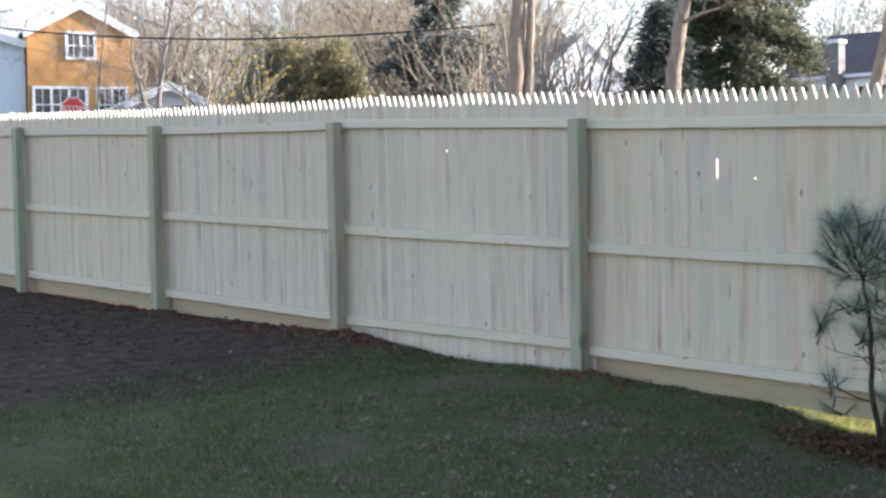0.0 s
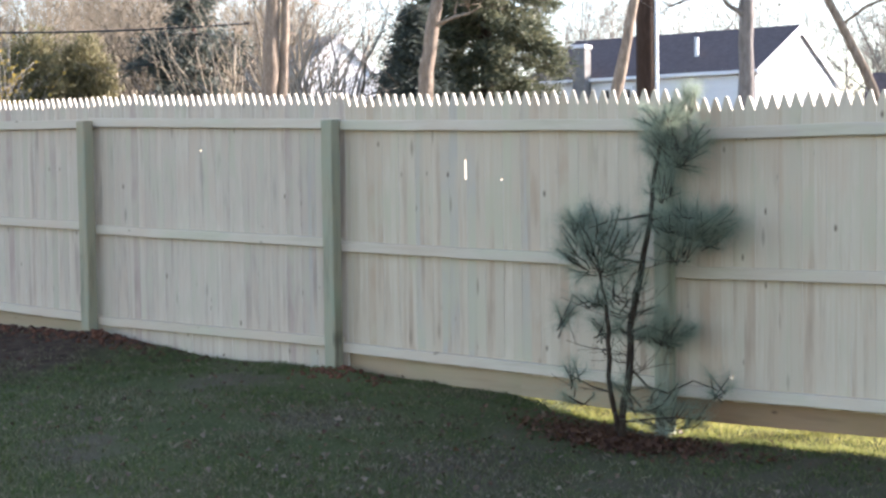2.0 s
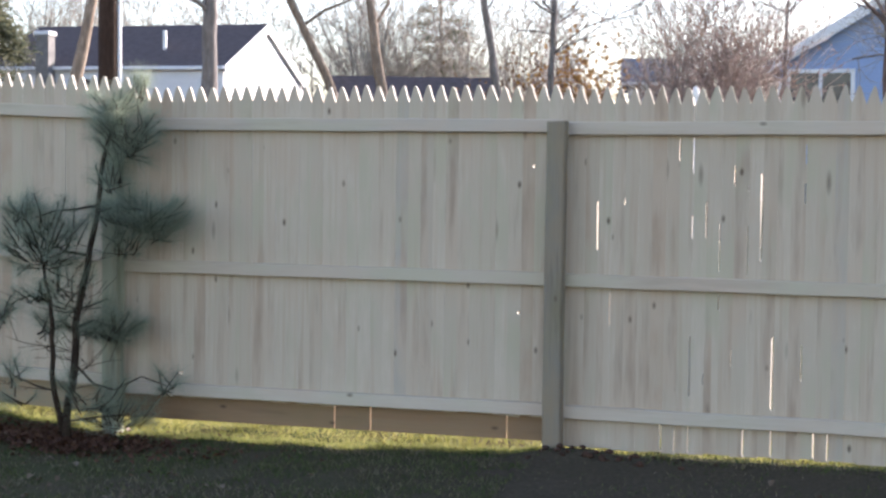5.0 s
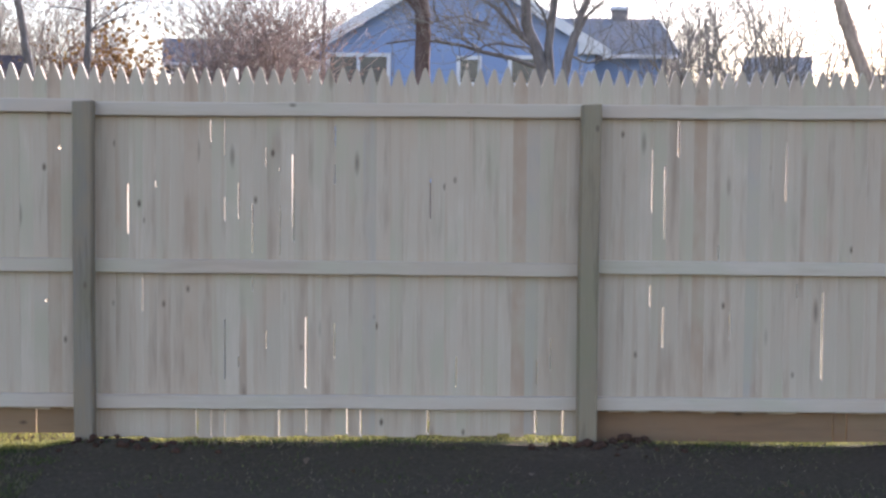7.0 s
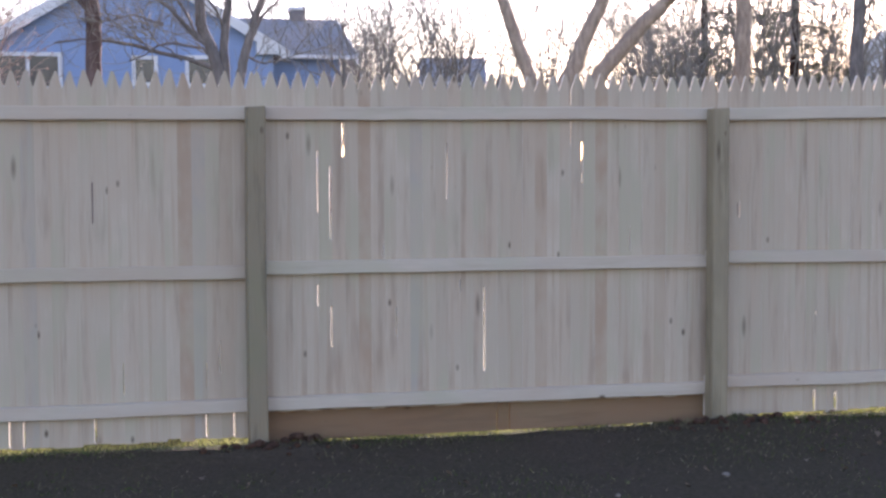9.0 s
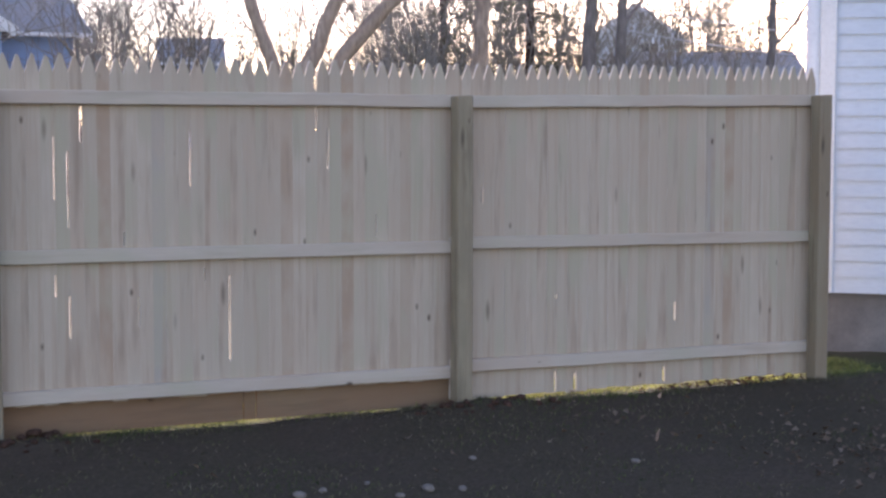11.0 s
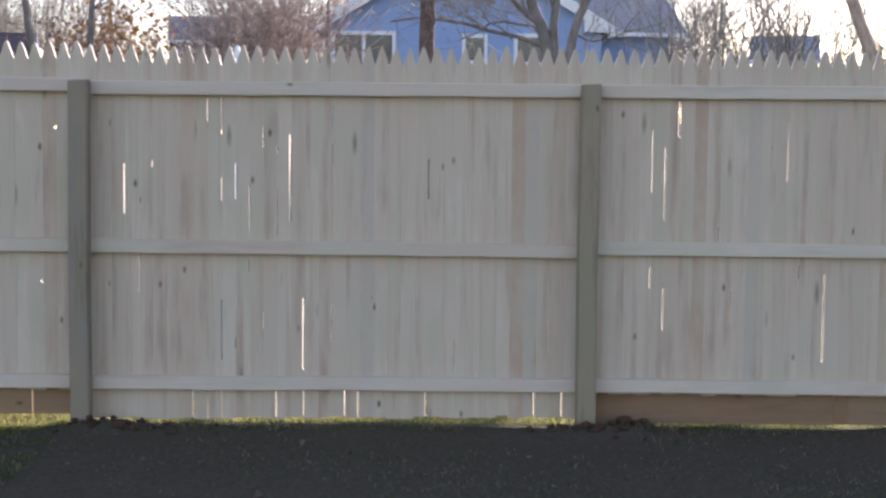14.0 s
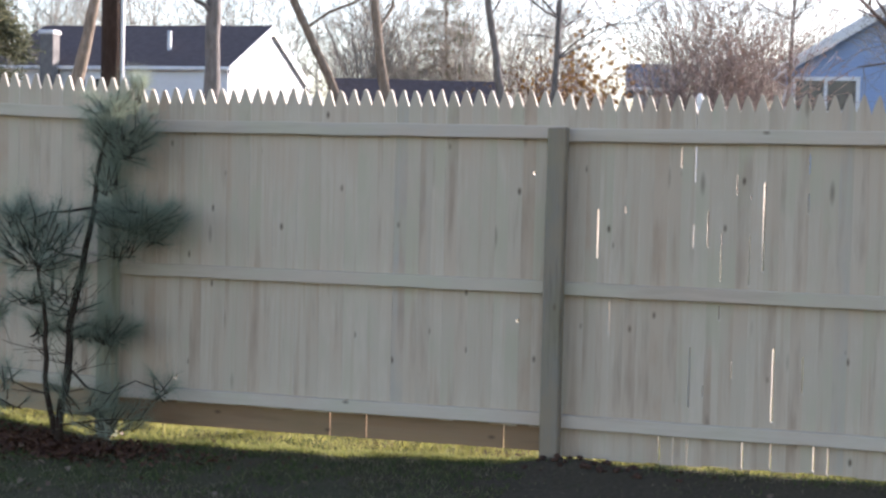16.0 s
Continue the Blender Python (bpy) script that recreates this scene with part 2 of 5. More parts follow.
YELLOW_LEAF = foliage_mat("yellow_leaves", [(0.2, (0.4, 0.26, 0.05)), (0.9, (0.6, 0.45, 0.12))], 0.4)
LITTER = foliage_mat("leaf_litter", [(0.2, (0.06, 0.026, 0.016)), (0.5, (0.11, 0.05, 0.028)), (0.75, (0.17, 0.09, 0.05)), (0.92, (0.32, 0.24, 0.16))], 0.2)
DRY_LEAF = foliage_mat("dry_leaves", [(0.2, (0.10, 0.065, 0.04)), (0.5, (0.16, 0.11, 0.07)), (0.85, (0.28, 0.215, 0.15))], 0.2)
TWIG = bark_mat("twigs", (0.19, 0.172, 0.142), (0.31, 0.285, 0.24), (0.43, 0.40, 0.34))
TWIG_RED = bark_mat("reddish_twigs", (0.18, 0.138, 0.115), (0.30, 0.235, 0.20), (0.42, 0.345, 0.30))


TWIG_TAN = bark_mat("tan_twigs", (0.14, 0.118, 0.085), (0.235, 0.20, 0.15), (0.34, 0.30, 0.235))
BARK_RED = bark_mat("red_brown_bark", (0.09, 0.062, 0.054), (0.18, 0.125, 0.11), (0.28, 0.21, 0.19))
# tan bark, lightened to carry the sun glare that veils the eastern trees
BARK_GLARE = bark_mat("glare_tan_bark", (0.22, 0.172, 0.13), (0.37, 0.295, 0.23), (0.52, 0.44, 0.345), 18)


def ground_mat():
    m, nt, b = mat("lawn_and_soil", 0.95, 0, 0.1)
    vec = coords(nt)
    sep = nt.nodes.new("ShaderNodeSeparateXYZ")
    nt.links.new(vec, sep.inputs[0])
    patch = noise_at(nt, vec, 0.9, (1, 1, 1), 5, 0.6)
    fine = noise_at(nt, vec, 45, (1, 1, 1), 6, 0.7)
    lawn = ramp(nt, patch, [(0.40, (0.042, 0.058, 0.014)), (0.51, (0.066, 0.078, 0.024)), (0.60, (0.092, 0.074, 0.044)), (0.72, (0.125, 0.10, 0.066))])
    lawn = mixc(nt, ramp(nt, fine, [(0.4, (0, 0, 0)), (0.7, (0.7, 0.7, 0.7))]), lawn, (0.135, 0.125, 0.075))
    clod = noise_at(nt, vec, 9, (1, 1, 1), 6, 0.65)
    soil = ramp(nt, clod, [(0.3, (0.03, 0.019, 0.012)), (0.5, (0.062, 0.040, 0.026)), (0.72, (0.115, 0.082, 0.058))])
    # thin grass over dark earth east of the pine, near side of the fence only
    eastward = nt.nodes.new("ShaderNodeMath")
    eastward.operation = "MULTIPLY_ADD"
    eastward.inputs[1].default_value, eastward.inputs[2].default_value = 0.16, 0.72
    nt.links.new(sep.outputs["X"], eastward.inputs[0])
    dw = nt.nodes.new("ShaderNodeMath")
    dw.operation = "MULTIPLY_ADD"
    dw.inputs[1].default_value = 1.1
    nt.links.new(patch, dw.inputs[0])
    nt.links.new(eastward.outputs[0], dw.inputs[2])
    front = nt.nodes.new("ShaderNodeMath")
    front.operation = "LESS_THAN"
    front.inputs[1].default_value = 0.0
    nt.links.new(sep.outputs["Y"], front.inputs[0])
    both = nt.nodes.new("ShaderNodeMath")
    both.operation = "MULTIPLY"
    nt.links.new(dw.outputs[0], both.inputs[0])
    nt.links.new(front.outputs[0], both.inputs[1])
    earth = ramp(nt, fine, [(0.35, (0.055, 0.042, 0.03)), (0.7, (0.115, 0.088, 0.063))])
    lawn = mixc(nt, ramp(nt, both.outputs[0], [(0.25, (0, 0, 0)), (0.85, (0.85, 0.85, 0.85))]), lawn, earth)
    # bare soil where the ground was dug over, west of the third post
    edge = nt.nodes.new("ShaderNodeMath")
    edge.operation = "MULTIPLY_ADD"
    edge.inputs[1].default_value, edge.inputs[2].default_value = -0.8, -7.15
    nt.links.new(sep.outputs["X"], edge.inputs[0])
    wob = nt.nodes.new("ShaderNodeMath")
    wob.operation = "MULTIPLY_ADD"
    wob.inputs[1].default_value = 1.9
    nt.links.new(patch, wob.inputs[0])
    nt.links.new(edge.outputs[0], wob.inputs[2])
    dug = ramp(nt, wob.outputs[0], [(0.62, (0, 0, 0)), (1.0, (1, 1, 1))])
    col = mixc(nt, dug, lawn, soil)
    nt.links.new(col, b.inputs["Base Color"])
    bump(nt, b, fine, 0.7, 0.02)
    return m


GROUND = ground_mat()


def plain(name, c1, c2, scale=6, rough=0.7, stretch=(1, 1, 1), bumpy=0.15, spec=0.3, metal=0.0):
    m, nt, b = mat(name, rough, metal, spec)
    vec = coords(nt)
    n = noise_at(nt, vec, scale, stretch, 5, 0.6)
    f = noise_at(nt, vec, scale * 9, stretch, 4, 0.6)
    col = ramp(nt, n, [(0.3, c1), (0.7, c2)])
    col = mixc(nt, ramp(nt, f, [(0.45, (0, 0, 0)), (0.8, (0.35, 0.35, 0.35))]), col, tuple(x * 0.7 for x in c1))
    nt.links.new(col, b.inputs["Base Color"])
    bump(nt, b, f, bumpy, 0.01)
    return m


SIDING_ORANGE = plain("ochre_siding", (0.45, 0.225, 0.075), (0.54, 0.285, 0.10), 1.5, 0.7, (1, 1, 4))
SIDING_BLUE = plain("blue_siding", (0.27, 0.37, 0.56), (0.30, 0.41, 0.60), 1.2, 0.6, (1, 1, 4))
SIDING_WHITE = plain("white_siding", (0.74, 0.74, 0.72), (0.80, 0.80, 0.78), 1.5, 0.6, (1, 1, 4))
SIDING_PALE = plain("pale_blue_siding", (0.60, 0.66, 0.70), (0.66, 0.71, 0.74), 1.5, 0.6, (1, 1, 4))
TRIM = plain("white_trim", (0.76, 0.76, 0.74), (0.82, 0.82, 0.80), 4, 0.5)
SHINGLE = plain("brown_shingles", (0.085, 0.065, 0.06), (0.13, 0.10, 0.095), 5, 0.9, (1, 1, 1), 0.5)
PALE_ROOF = plain("pale_grey_shingles", (0.30, 0.29, 0.28), (0.40, 0.39, 0.37), 5, 0.9, (1, 1, 1), 0.5)
WING_ROOF = plain("grey_shingles", (0.25, 0.245, 0.24), (0.33, 0.325, 0.315), 5, 0.9, (1, 1, 1), 0.5)
SHINGLE_BLUE = plain("slate_blue_shingles", (0.075, 0.10, 0.15), (0.12, 0.15, 0.21), 5, 0.9, (1, 1, 1), 0.5)
CONCRETE = plain("foundation_concrete", (0.16, 0.15, 0.14), (0.24, 0.23, 0.21), 5, 0.9)
CHIMNEY = plain("chimney_masonry", (0.22, 0.20, 0.19), (0.30, 0.27, 0.25), 8, 0.9)
STEEL = plain("galvanised_steel", (0.45, 0.46, 0.47), (0.55, 0.56, 0.57), 8, 0.45, metal=0.7)
SIGN_RED = plain("sign_red", (0.52, 0.03, 0.03), (0.58, 0.05, 0.04), 8, 0.4)
STONE = plain("pale_stone", (0.15, 0.13, 0.105), (0.25, 0.22, 0.18), 20, 0.9)
SOIL = plain("soil_clods", (0.05, 0.03, 0.02), (0.11, 0.06, 0.042), 18, 0.95, (1, 1, 1), 0.5, 0.1)
REDSOIL = plain("red_soil_clods", (0.10, 0.045, 0.028), (0.17, 0.075, 0.045), 18, 0.95, (1, 1, 1), 0.5, 0.1)
RUBBER = plain("black_cable", (0.02, 0.02, 0.02), (0.035, 0.035, 0.035), 10, 0.6)
# paler wood for the picket sides, their sunlit white put into the colour
SUNLIT_EDGE = plain("sunlit_picket_edge", (0.66, 0.60, 0.50), (0.74, 0.68, 0.575), 18)
GLASS, gnt, gb = mat("window_glass", 0.05, 0, 0.6)
gb.inputs["Base Color"].default_value = (0.03, 0.035, 0.045, 1)

# ---------- ground ----------
W = 2.44
RIDGE_X = [-60, -24, -17.1, -14.64, -12.2, -9.8, -9.4, -8.6, -7.3, -6.0, -5.4, -4.9, -3.5, -2.44, -1.2, 0, 1.2, 2.44, 3.6, 4.9, 9, 60]
RIDGE_Z = [2.2, 0.80, 0.50, 0.385, 0.295, 0.262, 0.25, 0.158, 0.147, 0.08, 0.005, -0.045, -0.045, -0.003, 0.008, -0.008, -0.018, -0.006, -0.015, -0.02, 0.0, 0.4]


def gz(x, y, rough=True):
    """Height of the ground."""
    z = float(np.interp(x, RIDGE_X, RIDGE_Z))
    if y < -0.2:
        z += 0.012 * max(y + 0.2, -14)
    elif y > 0.5:
        z += 0.012 * min(y - 0.5, 60)
    if -5.7 < x < 5.5 and abs(y) < 0.6:
        z -= (0.014 if x > -2.6 else 0.022) * math.exp(-((y - 0.06) / 0.15) ** 2)
        if x > -2.6:
            z += 0.016 * math.exp(-((y + 0.16) / 0.08) ** 2) * (0.6 + noise.noise(Vector((x * 5.0, 0, 2))) + 0.5 * noise.noise(Vector((x * 17.0, 0, 4))))
    if rough and -24 < x < 10 and -11 < y < 3:
        z += 0.028 * (noise.noise(Vector((x * 0.9, y * 0.9, 3))) if abs(y) > 0.35 else 0)
        z += 0.011 * noise.noise(Vector((x * 4.3, y * 4.3, 7)))
        if x < -9.2:
            k = min(1.0, (-9.2 - x) / 0.6)
            z += k * 0.018 * noise.noise(Vector((x * 3.3, y * 3.3, 1))) + k * 0.006 * noise.noise(Vector((x * 15, y * 15, 2)))
        for px in (-12.2, -9.76, -7.32, -2.44, 0.0, 2.44):
            d2 = (x - px - 0.14) ** 2 / 0.045 + (y + 0.16) ** 2 / 0.018
            if d2 < 6:
                z += 0.035 * math.exp(-d2) * (1 + 0.6 * noise.noise(Vector((x * 20, y * 20, 5))))
    return z


def build_ground():
    xs = np.concatenate([np.array([-2500, -1200, -600, -300, -150, -80, -50, -35, -28]), np.arange(-24, 9.01, 0.085), np.array([12, 18, 28, 45, 80, 160, 400, 1200, 2500])])
    ys = np.concatenate([np.array([-2500, -900, -300, -120, -50, -25, -15, -11]), np.arange(-9, -0.8, 0.14), np.arange(-0.8, 0.8, 0.04), np.array([0.9, 1.2, 2, 4, 7, 11, 16, 24, 34, 46, 60, 90, 150, 320, 900, 2500])])
    verts = [(x, y, gz(x, y)) for y in ys for x in xs]
    nx = len(xs)
    faces = [(j * nx + i, j * nx + i + 1, (j + 1) * nx + i + 1, (j + 1) * nx + i) for j in range(len(ys) - 1) for i in range(nx - 1)]
    ob = put("ground", mesh_of("ground", verts, faces, True), GROUND)
    tagged(ob, "patchy winter lawn with bare dug soil along the fence", "ground", kind="structure")


build_ground()


# ---------- houses ----------
def quad_prism(bm, pts, depth):
    """Extrudes a flat outline along a vector."""
    vs = [bm.verts.new(p) for p in pts]
    f = bm.faces.new(vs)
    r = bmesh.ops.extrude_face_region(bm, geom=[f])
    bmesh.ops.translate(bm, verts=[v for v in r["geom"] if isinstance(v, bmesh.types.BMVert)], vec=depth)
    bmesh.ops.recalc_face_normals(bm, faces=bm.faces)


def window(house, c, w, h, ry=0.0, split=1, mull=True, name="window", face=-1):
    """A framed window on a wall that faces local -y (or +x with ry 90)."""
    win = new(name)
    win.parent = house
    win.matrix_basis = pose(*c, 0, 0, ry)
    bm = bmesh.new()
    t = 0.11
    for x in (-w / 2, w / 2):
        box(bm, (x, -0.03, 0), (t, 0.09, h + t))
    for z in (-h / 2, h / 2):
        box(bm, (0, -0.033, z), (w + t, 0.1, t))
    for i in range(1, split):
        box(bm, (-w / 2 + w * i / split, -0.028, 0), (t * 0.9, 0.08, h))
    part("window_frame", bm, TRIM, win)
    for i in range(split):
        cx = -w / 2 + w * (i + 0.5) / split
        bm = bmesh.new()
        box(bm, (cx, -0.004, 0), (w / split - 0.02, 0.012, h))
        part("pane", bm, GLASS, win)
        if mull:
            bm = bmesh.new()
            box(bm, (cx, -0.02, 0), (w / split, 0.035, 0.05))
            box(bm, (cx, -0.021, 0), (0.03, 0.03, h))
            part("muntin", bm, TRIM, win)
    return win


def siding(bm, x0, x1, y, z0, z1, lap, slope=None, axis=0):
    """Lapped boards on a wall; slope(x) trims them to a gable."""
    z = z0
    while z < z1:
        h = min(lap, z1 - z)
        a0, a1 = (x0, x1) if slope is None else slope(z + h)
        if a1 - a0 > 0.1:
            pts = [(a0, y - 0.022, z), (a1, y - 0.022, z), (a1, y - 0.004, z + h), (a0, y - 0.004, z + h), (a0, y + 0.01, z), (a1, y + 0.01, z), (a1, y + 0.01, z + h), (a0, y + 0.01, z + h)]
            if axis:
                pts = [(-q[1], q[0], q[2]) for q in pts]
            v = [bm.verts.new(q) for q in pts]
            for f in ((0, 1, 2, 3), (4, 5, 1, 0), (5, 6, 2, 1), (7, 4, 0, 3), (3, 2, 6, 7)):
                bm.faces.new([v[i] for i in f])
        z += lap


def gable_house(name, loc, turn, width, depth, z0, eave, apex, wall_mat, roof_mat, label, trim=True, over=0.35, lap=0.16, side_mat=None):
    """A house whose gable wall faces local -y; x runs across the gable."""
    h = thing(name, (loc[0], loc[1], 0), label, "house", turn=turn)
    hw = width / 2
    bm = bmesh.new()
    quad_prism(bm, [(-hw, 0.012, z0), (hw, 0.012, z0), (hw, 0.012, eave), (0, 0.012, apex), (-hw, 0.012, eave)], (0, depth, 0))
    part("wall", bm, side_mat or wall_mat, h)
    bm = bmesh.new()
    k = hw / (apex - eave)
    siding(bm, -hw, hw, 0, z0, apex, lap, lambda z: (-hw, hw) if z <= eave else (-(apex - z) * k, (apex - z) * k))
    part("siding", bm, wall_mat, h)
    s = (apex - eave) / hw
    for sg in (-1, 1):
        bm = bmesh.new()
        xo = hw + over
        quad_prism(bm, [(0, -over, apex + 0.02), (sg * xo, -over, apex - s * xo + 0.02), (sg * xo, -over, apex - s * xo + 0.16), (0, -over, apex + 0.18)], (0, depth + 2 * over, 0))
        part("roof", bm, roof_mat, h)
        if trim:
            bm = bmesh.new()
            quad_prism(bm, [(0, -over - 0.03, apex - 0.16), (sg * xo, -over - 0.03, apex - s * xo - 0.16), (sg * xo, -over - 0.03, apex - s * xo + 0.17), (0, -over - 0.03, apex + 0.19)], (0, 0.028, 0))
            part("bargeboard", bm, TRIM, h)
            bm = bmesh.new()
            box(bm, (sg * (xo + 0.05), depth / 2, apex - s * xo + 0.07), (0.09, depth + 2 * over, 0.13), None, 0.02)
            part("gutter", bm, TRIM, h)
    return h


# ochre two-storey house beyond the street
c = (az(-61.9, 60) + az(-57.85, 60)) / 2
o = gable_house("house", c, 66.0, 4.15, 7, 1.5, 7.75, 8.85, SIDING_ORANGE, SHINGLE, "ochre two-storey clapboard house with white trim and windows", over=0.14)
for u, el, w, h, sp in ((0.0, 5.58, 1.1, 1.0, 2), (-0.85, 3.35, 2.05, 1.35, 3), (1.18, 3.35, 1.15, 1.35, 2)):
    window(o, (u, -0.02, EYE.z + 60 * math.tan(radians(el))), w, h, 0, sp)
# white wing; the pale blue-grey siding colour carries its shade
c = az(-64.6, 60.5)
o2 = gable_house("house", c, 60.0, 5.6, 7, 1.5, 7.3, 8.2, SIDING_PALE, SHINGLE, "white sided house wing with a brown roof, its shade put into the wall colour")
window(o2, (1.2, -0.02, 4.6), 1.1, 1.4, 0, 1)

# white ranch house with its gable end to the sun
near, far = az(-24.1, 50), az(-21.07, 57.6)
gd = (far - near)
ranch_turn = math.degrees(math.atan2(gd.y, gd.x))
gw = gd.length
mid = (near + far) / 2
# gable wall faces local -y, so local x runs along the gable
r = gable_house("house", mid, ranch_turn, gw, 9, 1.0, 4.95, 6.7, SIDING_WHITE, SHINGLE, "white ranch house with brown shingle roof and sunlit gable", over=0.12)
rot_r = Matrix.Rotation(radians(ranch_turn), 3, "Z")


def roof_stack(house, c, w, h, mt, cap):
    bm = bmesh.new()
    box(bm, (c[0], c[1], c[2] + h / 2), (w, w, h), None, 0.02)
    st = part("chimney", bm, mt, house)
    bm = bmesh.new()
    box(bm, (c[0], c[1], c[2] + h + cap / 2), (w * 1.18, w * 1.18, cap), None, 0.02)
    part("chimney_cap", bm, TRIM, st)


roof_stack(r, (-gw / 2 - 0.3, 6.5, 2.0), 0.5, 4.1, CONCRETE, 0.14)
roof_stack(r, (-2.6, 2.8, 5.5), 0.12, 0.85, TRIM, 0.06)
roof_stack(r, (gw / 2 + 1.2, 1.0, 2.0), 0.25, 4.2, SIDING_WHITE, 0.15)
window(r, (-gw / 2 - 0.02, 5.2, 4.25), 1.2, 0.8, -90, 2)
bm = bmesh.new()
quad_prism(bm, [(gw / 2 + 0.13, 0.2, 1.0), (gw / 2 + 1.5, 0.2, 1.0), (gw / 2 + 1.5, 0.2, 4.6), (gw / 2 + 0.13, 0.2, 4.9)], (0, 5, 0))
part("porch", bm, SIDING_WHITE, r)

# far white house, mostly hidden by shrubs
fw = gable_house("house", az(-40.3, 58), 68, 3.6, 7, 2.0, 5.7, 7.2, SIDING_WHITE, PALE_ROOF, "distant white house with gable roof behind bare shrubs", over=0.08)
fw2 = gable_house("house", az(-48.6, 66), 48, 5.0, 6, 2.0, 5.6, 6.7, SIDING_PALE, SHINGLE, "distant pale grey house behind the trees")
window(fw2, (0.6, -0.02, 5.0), 0.8, 1.1)

sh = gable_house("garage", az(-56.7, 56), 66, 2.6, 6, 1.5, 4.75, 5.35, SIDING_WHITE, TRIM, "low white garage beyond the yards")
window(sh, (0.4, -0.02, 4.3), 0.8, 0.7)

# low brown-roofed building
lb = gable_house("house", az(-13.75, 56), 106, 5, 5.7, 1.0, 3.5, 5.02, SIDING_PALE, SHINGLE, "low distant house with a brown shingle roof")
# small house with slate-blue roof
lb2 = gable_house("house", az(-6.6, 62), 98, 5, 1.7, 1.0, 5.3, 6.3, SIDING_WHITE, SHINGLE_BLUE, "small distant white house with slate-blue roof")

# blue gabled house
D = 42.0
bw = 2 * D * math.tan(radians(5.75))
bc = az(2.97, D)
b_eave, b_apex = EYE.z + D * math.tan(radians(4.55)), EYE.z + D * math.tan(radians(7.75))
blue = gable_house("house", bc, -3.0, bw - 0.5, 10, 0.8, b_eave, b_apex, SIDING_BLUE, SHINGLE, "blue clapboard house with white-trimmed windows and gable")


def bx(a):
    return D * math.tan(radians(a - 2.97))


def bz(el):
    return EYE.z + D * math.tan(radians(el))


window(blue, (bx(-0.9), -0.02, bz(3.55)), 1.75, 0.95, 0, 2, False)
window(blue, (bx(3.45), -0.02, bz(3.6)), 0.62, 0.75, 0, 1, False)
window(blue, (bx(5.6), -0.02, bz(3.6)), 0.8, 0.8, 0, 1, False)
bm = bmesh.new()
box(bm, (-bw / 2 + 0.3, -0.03, 2.5), (0.13, 0.12, 3.6), None, 0.01)
part("corner_board", bm, TRIM, blue)
bm = bmesh.new()
quad_prism(bm, [(bw / 2 - 0.75, -0.34, b_eave - 0.2), (bw / 2 + 0.05, -0.34, b_eave - 0.2), (bw / 2 + 0.05, -0.34, b_eave - 0.05), (bw / 2 - 0.75, -0.34, b_eave + 0.3)], (0, 0.33, 0))
part("eave_return", bm, TRIM, blue, "white boxed eave return")
# side wing with its roof and chimney
wp = az(10.95, 47)
wing = gable_house("house", (wp.x, wp.y + 3.2), 90, 6.4, 5.5, 0.8, 4.9, 6.15, SIDING_BLUE, WING_ROOF, "blue side wing with grey shingle roof and masonry chimney", over=0.5)
roof_stack(wing, (0.0, 0.85, 5.75), 0.5, 0.85, CHIMNEY, 0.12)
lb3 = gable_house("house", az(16.3, 66), 75, 6, 2.2, 1.0, 4.9, 6.0, SIDING_BLUE, WING_ROOF, "distant blue-grey house with shingle roof")
lb4 = gable_house("house", az(32.7, 62), -33, 3.4, 6, 0.5, 6.0, 7.2, SIDING_PALE, SHINGLE, "distant white two-storey house among bare trees")
window(lb4, (0.6, -0.02, 5.2), 0.8, 1.1)
# roof coloured pale to carry the sun glare on it
lb5 = gable_house("house", az(38.3, 52), 62, 6, 5.5, 0.5, 3.4, 4.5, SIDING_PALE, PALE_ROOF, "distant low pale house, its grey roof paled for sun glare")

# near house at the fence's end
nh = thing("house", (5.60, 0.8, 0), "pale sided house corner with white trim beside the fence", "house", turn=-39.0)
bm = bmesh.new()
box(bm, (2.5, 0.6, 2.95), (4.98, 1.18, 5.1))
part("wall", bm, SIDING_PALE, nh)
bm = bmesh.new()
siding(bm, 0.1, 5.0, 0, 0.40, 5.5, 0.11)
part("siding", bm, SIDING_PALE, nh)
bm = bmesh.new()
box(bm, (2.5, 0.62, 0.12), (4.9, 1.14, 0.54))
part("foundation", bm, CONCRETE, nh)
bm = bmesh.new()
box(bm, (0.05, -0.01, 2.95), (0.11, 0.1, 5.1), None, 0.008)
part("corner_board", bm, TRIM, nh)
t = Tubes()
t.path([(-0.05, -0.03, 0.2), (-0.05, -0.03, 5.4)], [0.048, 0.048], 12)
put("downspout", t.mesh("downspout"), TRIM, nh)
bm = bmesh.new()
quad_prism(bm, [(-0.3, -0.35, 5.5), (5.2, -0.35, 5.5), (5.2, -0.35, 5.62), (-0.3, -0.35, 5.62)], (0, 1.7, 0.0))
part("roof", bm, SHINGLE, nh)


